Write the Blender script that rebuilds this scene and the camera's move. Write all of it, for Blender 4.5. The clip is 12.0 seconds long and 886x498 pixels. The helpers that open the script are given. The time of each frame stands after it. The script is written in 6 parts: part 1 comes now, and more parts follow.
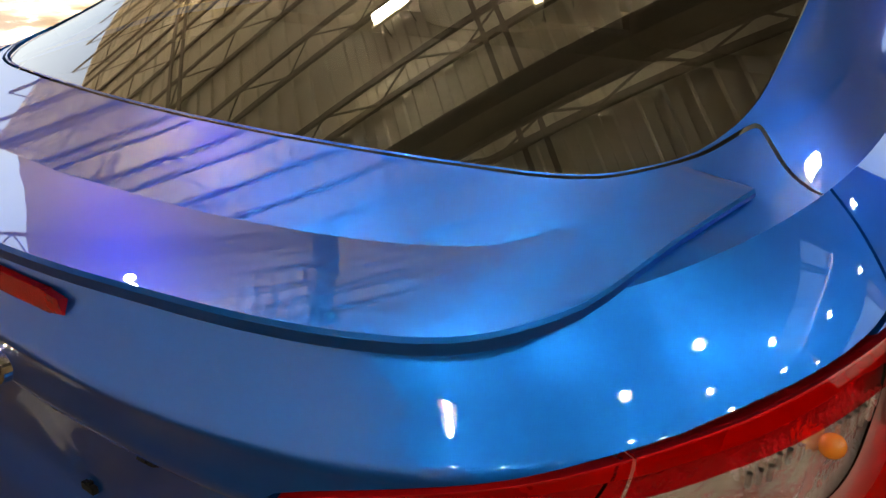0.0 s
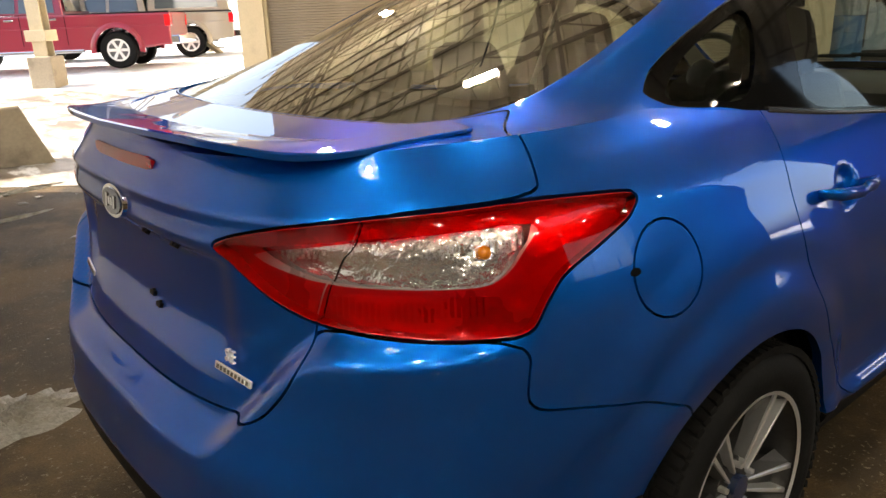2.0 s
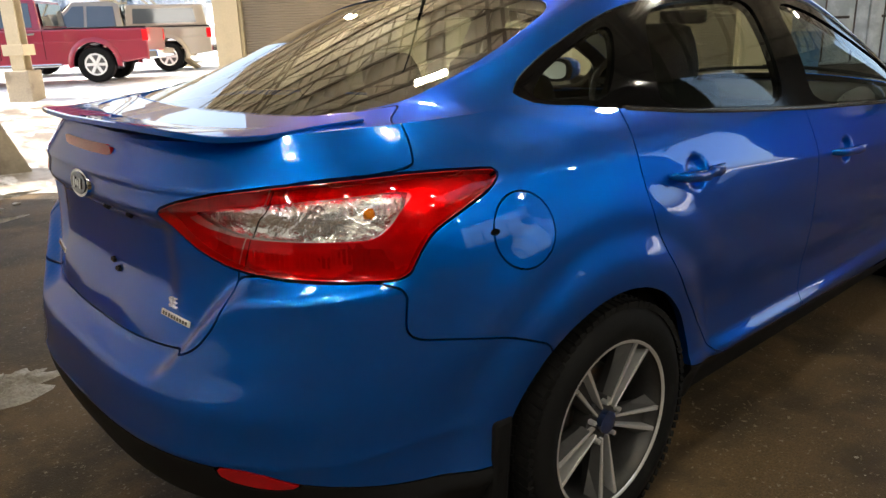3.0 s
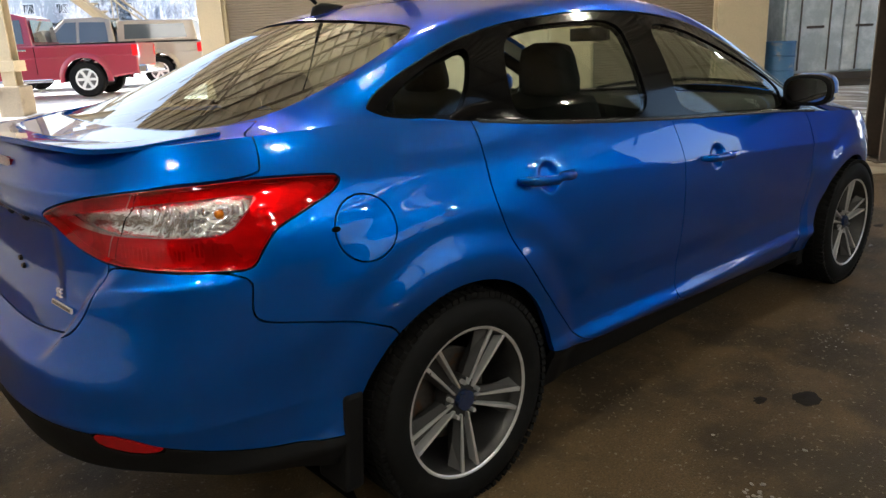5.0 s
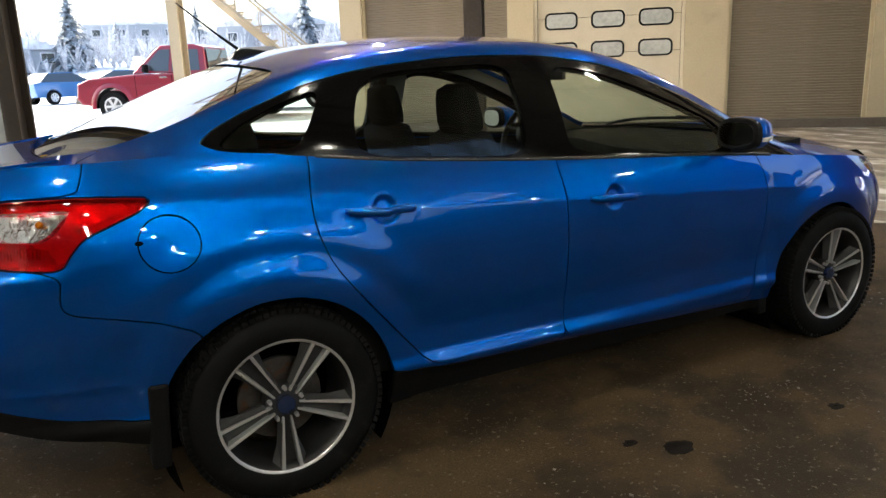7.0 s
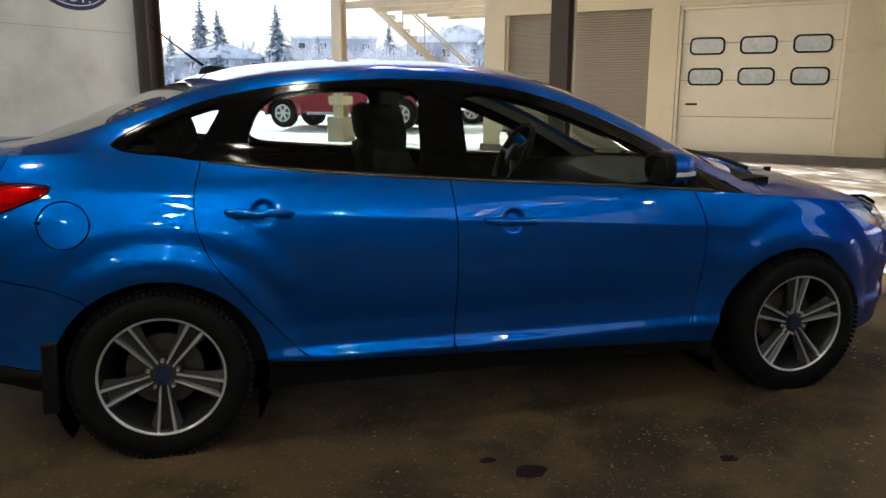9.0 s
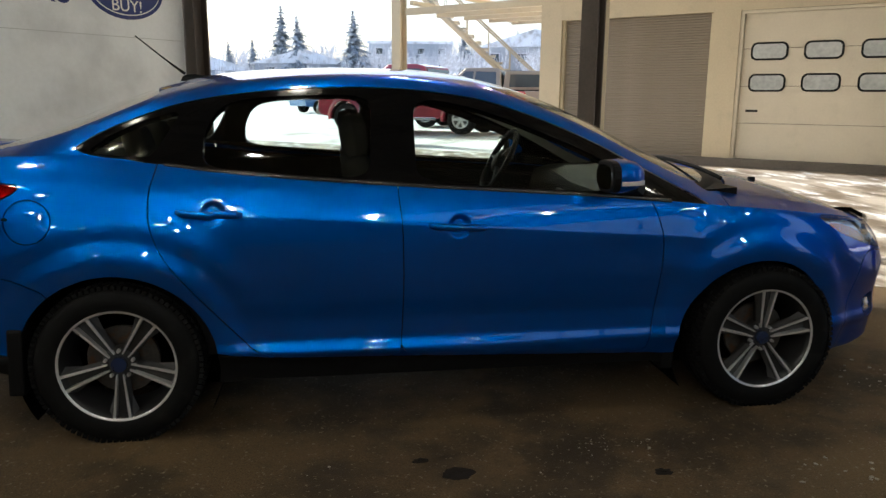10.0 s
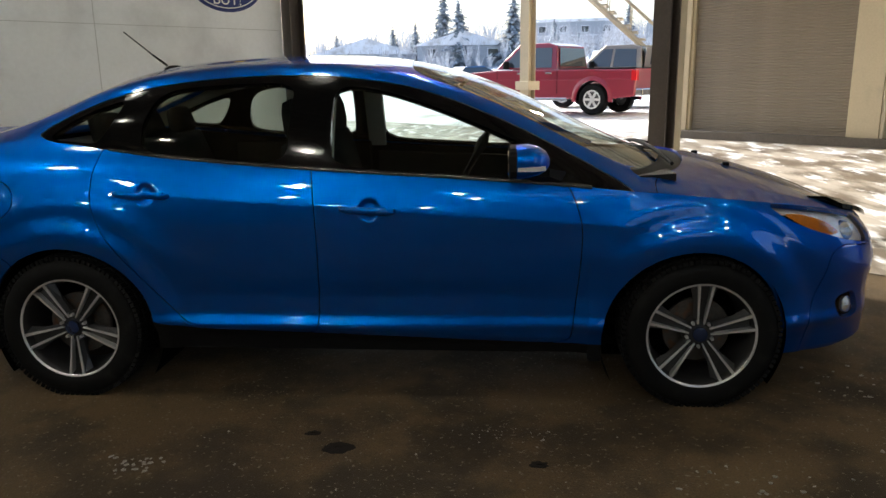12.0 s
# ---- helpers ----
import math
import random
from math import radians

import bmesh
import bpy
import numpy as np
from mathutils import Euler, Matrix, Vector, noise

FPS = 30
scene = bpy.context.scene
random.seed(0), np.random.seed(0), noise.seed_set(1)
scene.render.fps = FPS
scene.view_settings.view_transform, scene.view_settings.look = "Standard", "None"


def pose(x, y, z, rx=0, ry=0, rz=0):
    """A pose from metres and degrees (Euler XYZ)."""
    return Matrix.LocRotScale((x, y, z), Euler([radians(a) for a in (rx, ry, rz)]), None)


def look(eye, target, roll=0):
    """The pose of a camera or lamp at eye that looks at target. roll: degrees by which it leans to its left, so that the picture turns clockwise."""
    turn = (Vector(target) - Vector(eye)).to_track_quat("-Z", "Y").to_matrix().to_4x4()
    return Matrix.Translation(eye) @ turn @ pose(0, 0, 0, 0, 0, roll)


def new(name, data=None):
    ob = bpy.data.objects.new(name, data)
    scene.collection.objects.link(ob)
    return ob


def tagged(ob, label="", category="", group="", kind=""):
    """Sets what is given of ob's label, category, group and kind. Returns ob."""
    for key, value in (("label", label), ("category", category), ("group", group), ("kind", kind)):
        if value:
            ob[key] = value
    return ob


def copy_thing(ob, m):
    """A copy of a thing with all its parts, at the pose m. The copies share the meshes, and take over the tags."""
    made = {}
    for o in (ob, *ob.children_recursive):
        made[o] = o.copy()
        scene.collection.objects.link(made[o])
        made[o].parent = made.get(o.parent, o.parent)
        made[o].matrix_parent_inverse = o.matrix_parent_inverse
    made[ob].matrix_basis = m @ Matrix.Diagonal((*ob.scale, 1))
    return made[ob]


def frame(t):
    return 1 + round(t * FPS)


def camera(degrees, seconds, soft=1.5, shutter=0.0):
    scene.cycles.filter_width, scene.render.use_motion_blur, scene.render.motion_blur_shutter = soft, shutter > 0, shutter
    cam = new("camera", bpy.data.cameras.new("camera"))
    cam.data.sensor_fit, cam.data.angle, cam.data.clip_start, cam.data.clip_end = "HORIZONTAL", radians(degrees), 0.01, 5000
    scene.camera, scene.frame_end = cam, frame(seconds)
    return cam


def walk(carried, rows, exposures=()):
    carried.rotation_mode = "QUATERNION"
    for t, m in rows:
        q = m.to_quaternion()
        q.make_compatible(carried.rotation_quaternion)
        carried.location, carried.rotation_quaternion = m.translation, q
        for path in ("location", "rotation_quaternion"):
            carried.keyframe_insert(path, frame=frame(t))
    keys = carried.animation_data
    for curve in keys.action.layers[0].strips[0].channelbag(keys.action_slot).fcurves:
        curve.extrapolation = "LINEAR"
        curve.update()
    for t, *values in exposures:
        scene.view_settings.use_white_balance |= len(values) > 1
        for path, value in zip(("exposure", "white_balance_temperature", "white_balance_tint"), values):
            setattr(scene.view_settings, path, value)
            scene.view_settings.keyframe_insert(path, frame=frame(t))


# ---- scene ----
cam = camera(62.0, 12.0)
PATH = [
    (0, (-1.086, -0.733, 1.372), (0.297, 0.323, 0.385), -4.4),
    (0.5, (-1.106, -0.874, 1.327), (0.15, 0.446, 0.501), -4.9),
    (1, (-1.164, -1.028, 1.294), (0.045, 0.406, 0.601), -3.6),
    (1.5, (-1.249, -1.23, 1.297), (-0.045, 0.227, 0.645), -2.5),
    (2, (-1.29, -1.462, 1.28), (-0.076, 0.006, 0.671), -2.1),
    (2.5, (-1.331, -1.664, 1.283), (-0.097, -0.209, 0.684), -1.8),
    (3, (-1.372, -1.812, 1.274), (-0.113, -0.368, 0.7), -2.0),
    (4.8, (-1.296, -2.194, 1.314), (-0.043, -0.743, 0.746), -2.2),
    (5, (-1.261, -2.22, 1.292), (0.002, -0.768, 0.745), -2.5),
    (5.5, (-1.136, -2.37, 1.312), (0.079, -0.879, 0.764), -2.5),
    (6, (-0.995, -2.554, 1.329), (0.15, -1.001, 0.803), -2.2),
    (6.5, (-0.772, -2.783, 1.312), (0.252, -1.133, 0.832), -2.4),
    (7, (-0.55, -2.959, 1.31), (0.36, -1.24, 0.844), -2.1),
    (7.2, (-0.461, -3.041, 1.308), (0.399, -1.295, 0.846), -2.2),
    (8.8, (0.273, -3.449, 1.312), (0.794, -1.565, 0.89), 0.1),
    (9, (0.355, -3.497, 1.31), (0.838, -1.601, 0.897), 0.2),
    (9.5, (0.598, -3.583, 1.319), (0.98, -1.662, 0.914), 0.4),
    (10, (0.828, -3.654, 1.325), (1.116, -1.716, 0.923), 0.4),
    (10.5, (1.108, -3.713, 1.338), (1.277, -1.764, 0.925), -0.0),
    (11, (1.336, -3.749, 1.339), (1.407, -1.796, 0.916), -0.4),
    (11.5, (1.572, -3.755, 1.343), (1.539, -1.804, 0.905), -0.6),
    (12, (1.834, -3.736, 1.343), (1.683, -1.793, 0.892), -0.8),
]
walk(cam, [(t, look(eye, target, roll)) for t, eye, target, roll in PATH],
     exposures=[(0, 1.95, 7350, 9), (1.5, 1.97, 7000, 9), (3, 1.82, 6400, 8), (6.5, 1.72, 6050, 7), (9, 1.24, 5900, 7), (12, 1.05, 5900, 7)])


# ---- light ----
BU, BV = Vector((.73, -.683, 0)), Vector((.683, .73, 0))      # along the building's wall, and away behind it
B0 = Vector((8.03, 10.03, 0))


def at_b(u, v, z=0.0):
    """A place in the building's own grid: u along its wall, v behind it."""
    return B0 + BU * u + BV * v + Vector((0, 0, z))


B_TURN = math.atan2(BU.y, BU.x)
SUN_TO = (-.88 * BU + .06 * BV + Vector((0, 0, .50))).normalized()        # towards the low winter sun
world = bpy.data.worlds.new("sky")
scene.world = world
world.use_nodes = True
wn = world.node_tree.nodes
sky = wn.new("ShaderNodeTexSky")
sky.sky_type, sky.sun_disc = "NISHITA", False
sky.sun_elevation = math.asin(SUN_TO.z)
sky.sun_rotation = math.atan2(SUN_TO.x, SUN_TO.y)
sky.air_density, sky.dust_density, sky.ozone_density = .9, 4.0, .6
wn["Background"].inputs["Strength"].default_value = 0.15
world.node_tree.links.new(sky.outputs["Color"], wn["Background"].inputs["Color"])
sun = new("sun", bpy.data.lights.new("sun", "SUN"))
sun.data.energy, sun.data.angle, sun.data.color = 5.0, radians(0.6), (1.0, .93, .84)
sun.matrix_world = look((0, 0, 20), Vector((0, 0, 20)) - SUN_TO)


# ---- materials ----
def material(name, rgb, rough=.5, metal=0.0, **more):
    """A node material: base colour varied at two scales, fine relief and worn gloss.
    vary: how much the colour varies; scale: grain a metre; relief: depth of the bump; stain: a second colour and its share."""
    m = bpy.data.materials.new(name)
    m.use_nodes = True
    t = m.node_tree
    n, k = t.nodes, t.links
    bsdf = n["Principled BSDF"]
    bsdf.inputs["Roughness"].default_value, bsdf.inputs["Metallic"].default_value = rough, metal
    for key, name_in in (("coat", "Coat Weight"), ("coat_rough", "Coat Roughness"), ("spec", "Specular IOR Level"), ("sheen", "Sheen Weight"),
                         ("alpha", "Alpha"), ("ior", "IOR"), ("trans", "Transmission Weight"), ("tint", "Specular Tint"), ("coat_ior", "Coat IOR")):
        if key in more:
            bsdf.inputs[name_in].default_value = more[key]
    vary, scale = more.get("vary", .12), more.get("scale", 40)
    co = n.new("ShaderNodeTexCoord")
    where = co.outputs["Object"]
    if "stretch" in more:
        mp = n.new("ShaderNodeMapping")
        mp.inputs["Scale"].default_value = more["stretch"]
        k.new(where, mp.inputs["Vector"])
        where = mp.outputs["Vector"]
    fine, wide = n.new("ShaderNodeTexNoise"), n.new("ShaderNodeTexNoise")
    for node, s in ((fine, scale), (wide, more.get("wide", scale / 14))):
        node.inputs["Scale"].default_value, node.inputs["Detail"].default_value = s, 5
        k.new(where, node.inputs["Vector"])
    add = n.new("ShaderNodeMath")
    add.operation = "ADD"
    k.new(fine.outputs["Fac"], add.inputs[0])
    k.new(wide.outputs["Fac"], add.inputs[1])
    if more.get("each"):
        info = n.new("ShaderNodeObjectInfo")
        a2 = n.new("ShaderNodeMath")
        a2.operation = "MULTIPLY_ADD"
        a2.inputs[1].default_value = more["each"]
        k.new(info.outputs["Random"], a2.inputs[0])
        k.new(add.outputs[0], a2.inputs[2])
        add = a2
    mr = n.new("ShaderNodeMapRange")
    mr.inputs["From Min"].default_value, mr.inputs["From Max"].default_value = .6, 1.4
    mr.inputs["To Min"].default_value, mr.inputs["To Max"].default_value = 1 - vary, 1 + vary
    k.new(add.outputs[0], mr.inputs["Value"])
    mul = n.new("ShaderNodeVectorMath")
    mul.operation = "SCALE"
    mul.inputs[0].default_value = rgb
    k.new(mr.outputs[0], mul.inputs["Scale"])
    colour = mul.outputs[0]
    for key in ("stain", "stain2"):
        if key not in more:
            continue
        rgb2, share, s2, soft = more[key]
        spot = n.new("ShaderNodeTexNoise")
        spot.inputs["Scale"].default_value, spot.inputs["Detail"].default_value, spot.inputs["Roughness"].default_value = s2, 7, .62
        k.new(where, spot.inputs["Vector"])
        cut = n.new("ShaderNodeMapRange")
        cut.interpolation_type = "SMOOTHSTEP"
        cut.inputs["From Min"].default_value, cut.inputs["From Max"].default_value = .72 - .45 * share - soft, .72 - .45 * share + soft
        k.new(spot.outputs["Fac"], cut.inputs["Value"])
        mix = n.new("ShaderNodeMix")
        mix.data_type = "RGBA"
        mix.inputs["B"].default_value = (*rgb2, 1)
        k.new(cut.outputs[0], mix.inputs["Factor"])
        k.new(colour, mix.inputs["A"])
        colour = mix.outputs["Result"]
    k.new(colour, bsdf.inputs["Base Color"])
    rr = n.new("ShaderNodeMapRange")
    rr.inputs["To Min"].default_value, rr.inputs["To Max"].default_value = max(rough - more.get("wear", .06), .0), min(rough + more.get("wear", .06), 1)
    k.new(wide.outputs["Fac"], rr.inputs["Value"])
    k.new(rr.outputs[0], bsdf.inputs["Roughness"])
    if "coat_edge" in more:
        lw, gloss = n.new("ShaderNodeLayerWeight"), n.new("ShaderNodeMapRange")
        lw.inputs["Blend"].default_value = .5
        gloss.inputs["From Min"].default_value, gloss.inputs["From Max"].default_value = .45, .9
        gloss.inputs["To Min"].default_value, gloss.inputs["To Max"].default_value = more["coat_ior"], more["coat_edge"]
        k.new(lw.outputs["Facing"], gloss.inputs["Value"])
        k.new(gloss.outputs[0], bsdf.inputs["Coat IOR"])
    if more.get("relief"):
        bp = n.new("ShaderNodeBump")
        bp.inputs["Distance"].default_value = more["relief"]
        bp.inputs["Strength"].default_value = more.get("strength", .5)
        k.new(fine.outputs["Fac"], bp.inputs["Height"])
        k.new(bp.outputs[0], bsdf.inputs["Normal"])
    return m


def pane_material(name, tint, gloss=1.0, rough=0.0, ior=1.5):
    """A thin clear pane: light goes through it, tinted, and its face mirrors by Fresnel."""
    m = bpy.data.materials.new(name)
    m.use_nodes = True
    n, k = m.node_tree.nodes, m.node_tree.links
    n.remove(n["Principled BSDF"])
    out, mix = n["Material Output"], n.new("ShaderNodeMixShader")
    clear, shine, fr = n.new("ShaderNodeBsdfTransparent"), n.new("ShaderNodeBsdfGlossy"), n.new("ShaderNodeMath")
    clear.inputs["Color"].default_value = (*tint, 1)
    shine.inputs["Roughness"].default_value = rough
    shine.inputs["Color"].default_value = (gloss, gloss, gloss, 1)
    lw, power = n.new("ShaderNodeLayerWeight"), n.new("ShaderNodeMath")
    lw.inputs["Blend"].default_value = .5
    power.operation, power.inputs[1].default_value = "POWER", 5
    k.new(lw.outputs["Facing"], power.inputs[0])
    f0 = ((ior - 1) / (ior + 1)) ** 2
    fr.operation, fr.inputs[1].default_value, fr.inputs[2].default_value = "MULTIPLY_ADD", 1 - f0, f0
    k.new(power.outputs[0], fr.inputs[0])
    k.new(fr.outputs[0], mix.inputs["Fac"])
    k.new(clear.outputs[0], mix.inputs[1])
    k.new(shine.outputs[0], mix.inputs[2])
    k.new(mix.outputs[0], out.inputs["Surface"])
    return m


def lamp_material(name, rgb, power):
    m = bpy.data.materials.new(name)
    m.use_nodes = True
    b = m.node_tree.nodes["Principled BSDF"]
    b.inputs["Emission Color"].default_value, b.inputs["Emission Strength"].default_value = (*rgb, 1), power
    b.inputs["Base Color"].default_value = (*rgb, 1)
    return m


PAINT = material("blue_paint", (.0, .108, .54), .34, .85, vary=.05, scale=900, wide=3, coat=1.0, coat_rough=.004, wear=.02, spec=.10, tint=(0, .06, .3, 1), coat_ior=1.52, coat_edge=2.3)
BLACK_PLASTIC = material("black_plastic", (.006, .006, .0065), .55, spec=.12, scale=300, vary=.2)
BLACK_GLOSS = material("black_gloss", (.003, .003, .0033), .07, scale=200, vary=.15, spec=.16, wear=.03)
SEAM_DARK = material("seam_dark", (.003, .003, .0035), .9, spec=.03, scale=60)
RUBBER = material("tyre_rubber", (.0045, .0045, .0047), .7, spec=.12, scale=160, vary=.3, relief=.0012, stain=((.014, .013, .012), .2, 9, .12))
ALLOY = material("machined_alloy", (.72, .72, .73), .30, .74, scale=220, vary=.06)
ALLOY_DARK = material("dark_alloy", (.045, .045, .047), .38, .6, spec=.3, scale=120, vary=.2, stain=((.06, .056, .052), .22, 11, .15))
ALLOY_GREY = material("grey_alloy", (.085, .085, .088), .38, .3, scale=150, vary=.12)
STEEL = material("brake_steel", (.10, .092, .085), .45, .8, scale=90, vary=.3, stain=((.16, .08, .04), .3, 20, .1))
CHROME = material("chrome", (.75, .75, .76), .08, 1.0, scale=100, vary=.03)
NIGHT_BLUE = material("badge_blue", (.01, .02, .06), .2, scale=200, coat=.8)
RED_LENS = material("red_lens", (.55, .004, .010), .10, scale=60, vary=.10, coat=1.0, coat_rough=.02, wear=.03)
RED_DARK = material("dark_red_lens", (.28, .003, .006), .15, scale=60, vary=.12, coat=.4, coat_rough=.02, wear=.03)
LENS = pane_material("clear_lens", (.93, .93, .95), ior=1.45)
AMBER = material("amber_bulb", (.55, .17, .01), .15, scale=50, coat=.8)
REFLECTOR = material("lamp_reflector", (.95, .95, .95), .10, .86, scale=26, wide=9, vary=.25, relief=.012, strength=.8)
HEAD_BOWL = material("headlamp_silver", (.92, .92, .92), .20, .5, scale=20, wide=9, vary=.12, relief=.008, strength=.6)
LAMP_BOWL = material("lamp_bowl", (.40, .33, .32), .28, .3, scale=34, wide=9, vary=.15, relief=.005, strength=.5)
RED_PANE = pane_material("red_pane", (.86, .010, .025), ior=1.42)
SILVER = material("bright_silver", (.80, .80, .80), .25, .35, scale=200, vary=.05)
GLASS = pane_material("tinted_glass", (.72, .78, .73), ior=1.44)
GLASS_REAR = pane_material("rear_glass", (.42, .45, .37), ior=2.0)
MIRROR = material("mirror", (.9, .9, .9), .01, 1.0, vary=.01)
CLOTH = material("seat_cloth", (.013, .0135, .015), .9, spec=.12, scale=420, relief=.001, vary=.3)
TRIM_GREY = material("interior_grey", (.12, .12, .115), .7, scale=300, relief=.0008)
LINER = material("headliner", (.45, .44, .40), .9, scale=300, vary=.08)


# ---- the car's surface, from a few section lines ----
def line(xs, ys):
    """A smooth curve through a few points, without overshoot."""
    xs, ys = np.array(xs, float), np.array(ys, float)
    h, d = np.diff(xs), np.diff(ys) / np.diff(xs)
    m = np.zeros(len(xs))
    m[0], m[-1] = d[0], d[-1]
    for k in range(1, len(xs) - 1):
        if d[k - 1] * d[k] > 0:
            a, b = 2 * h[k] + h[k - 1], h[k] + 2 * h[k - 1]
            m[k] = (a + b) / (a / d[k - 1] + b / d[k])

    def at(x):
        x = np.clip(np.asarray(x, float), xs[0], xs[-1])
        k = np.clip(np.searchsorted(xs, x) - 1, 0, len(xs) - 2)
        u = (x - xs[k]) / h[k]
        return (ys[k] * (1 + 2 * u) * (1 - u) ** 2 + ys[k + 1] * u * u * (3 - 2 * u)
                + h[k] * (m[k] * u * (1 - u) ** 2 - m[k + 1] * u * u * (1 - u)))
    return at


def bump(v, mid, wide):
    return np.exp(-(((v - mid) / wide) ** 2))


def ramp(v, a, b):
    u = np.clip((v - a) / (b - a), 0, 1)
    return u * u * (3 - 2 * u)


X_REAR, X_FRONT = -0.10, 2.20            # where the plan begins to round off
half_width = line([.15, .25, .30, .345, .39, .45, .55, .65, .75, .82, .88, .95, 1.0, 1.05, 1.095, 1.13],
                  [.77, .795, .812, .834, .826, .826, .838, .846, .848, .843, .832, .808, .784, .746, .70, .655])
tail_x = line([.20, .27, .36, .46, .56, .66, .75, .84, .92, .955, 1.0, 1.04, 1.08, 1.12],
              [-.86, -.905, -.925, -.935, -.93, -.903, -.884, -.876, -.878, -.887, -.880, -.864, -.842, -.830])
nose_x = line([.15, .22, .30, .42, .55, .64, .72, .80, .9], [3.40, 3.535, 3.535, 3.53, 3.545, 3.52, 3.465, 3.375, 3.22])
belt_z = line([-1.6, -.95, -.6, -.3, -.16, 0, .17, .43, 1.08, 1.9, 2.37, 2.6, 3.0, 3.3, 3.5, 4.2],
              [1.07, 1.08, 1.095, 1.10, 1.105, 1.088, 1.07, 1.04, .99, .94, .90, .882, .832, .775, .738, .70])
foot_z = line([-1.6, -1.0, -.8, -.55, -.40, -.30, 0, 2.6, 3.2, 4.2], [.365, .372, .375, .318, .284, .245, .215, .215, .19, .185])
crown_z = line([-.87, -.7, -.615, -.59, -.53, -.47, -.41, -.33, -.25, -.17, -.1, .02, .14, .38, .63, .87, 1.12, 1.38, 1.64, 1.91, 2.19, 2.45, 2.6, 2.8, 3.0, 3.2, 3.35, 3.5],
               [1.085, 1.096, 1.0985, 1.100, 1.1255, 1.1525, 1.1795, 1.2150, 1.2495, 1.2820, 1.3090, 1.3515, 1.3885, 1.433, 1.452, 1.46, 1.457, 1.437, 1.385, 1.285, 1.155, 1.035, 1.0, .965, .915, .845, .78, .70])
rail_z = line([-.87, -.6, -.41, -.16, 0, .22, .43, .69, .91, 1.13, 1.43, 1.67, 1.92, 2.2, 2.4, 2.6, 3.0, 3.3, 3.5],
              [1.080, 1.104, 1.13, 1.195, 1.262, 1.338, 1.378, 1.403, 1.41, 1.405, 1.365, 1.297, 1.195, 1.052, .965, .925, .86, .78, .70])
rail_y = line([-.87, -.6, -.41, -.16, 0, .43, .91, 1.43, 1.92, 2.2, 2.4, 2.7, 3.0, 3.3, 3.5],
              [.50, .545, .565, .585, .58, .565, .56, .57, .60, .635, .665, .675, .64, .55, .40])


def eased(f, w):
    """The same curve with its kinks blurred over w."""
    taps = np.linspace(-2, 2, 13)
    g = np.exp(-taps ** 2 / 2)
    return lambda x: sum(gi * f(np.asarray(x, float) + w * ti) for gi, ti in zip(g, taps)) / g.sum()


crown_z, rail_z, rail_y = eased(crown_z, .022), eased(rail_z, .06), eased(rail_y, .08)


def plan(theta, z, s_mid):
    """A point of the lower body: theta in -1..0 rounds the tail, s_mid runs along the side, theta in 0..1 rounds the nose."""
    b = half_width(z)
    rear, front = theta < 0, theta > 0
    a = np.pi / 2 * np.clip(np.abs(theta), 0, 1)
    p = np.where(rear, 3.2, 3.25)
    c, s = np.clip(np.cos(a), 0, 1) ** (2 / p), np.clip(np.sin(a), 0, 1) ** (2 / p)
    # theta counts from the side (0) to the middle of the tail (-1) or the nose (1)
    x = np.where(rear, X_REAR - (X_REAR - tail_x(z)) * s, np.where(front, X_FRONT + (nose_x(z) - X_FRONT) * s, s_mid))
    y = np.where(rear | front, b * c, b)
    return x, y * (1 - .012 * ((x - 1.1) / 1.3) ** 2)


def sculpt(x, y, z):
    """How far the side and the tail stand out from the plain body."""
    side = ramp(y, .45, .75)
    out = 0 * x
    for cx in (0.0, 2.64):
        r = np.hypot(x - cx, z - .30)
        out = out + side * (.015 * (1 - ramp(r, .425, .515)) + .010 * (1 - ramp(r, .54, .645)) * ramp(z, .55, .70) + .006 * bump(r, .39, .06))
    zl = .885 - .066 * (x - .5)
    crease = np.exp(-np.abs(z - zl) / .05) * ramp(x, .1, .6) * (1 - ramp(x, 2.2, 2.5))
    out = out + side * .006 * crease
    zu = .985 - .055 * (x + .3)
    out = out + side * .004 * np.exp(-np.abs(z - zu) / .05) * (1 - ramp(x, -.1, .5))
    zd = .365 - .032 * (x - .9) * ramp(x, .6, 1.4)
    out = out + side * .016 * bump(z, zd - .040, .032) * ramp(x, .42, .60) * (1 - ramp(x, 2.05, 2.22))   # the doors flare at their foot
    for hx, hz in ((.375, .893), (1.312, .832)):   # the hollows behind the handles
        out = out - side * .017 * (1 - ramp(np.hypot(x - hx, z - hz), .026, .047))
    # the bumper stands out below the boot lid
    edge = .635 + .20 * ramp(y, .36, .60)
    tail = 1 - ramp(x, -.78, -.50)
    out = out + tail * .040 * (1 - ramp(z, edge - .035, edge + .012)) * ramp(z, .22, .45)
    out = out + tail * (1 - ramp(y, .50, .68)) * .011 * np.exp(-np.abs(z - 1.000) / .018)
    out = out + (1 - ramp(x, -.48, -.36)) * .007 * np.exp(-np.abs(z - .480) / .026)   # the crease along the bumper
    # the ledge over the plate recess
    out = out + tail * (.006 * (1 - ramp(y, .34, .50)) * bump(z, .937, .016) - .015 * (1 - ramp(y, .34, .42)) * ramp(z, .70, .79) * (1 - ramp(z, .905, .930)))
    return out


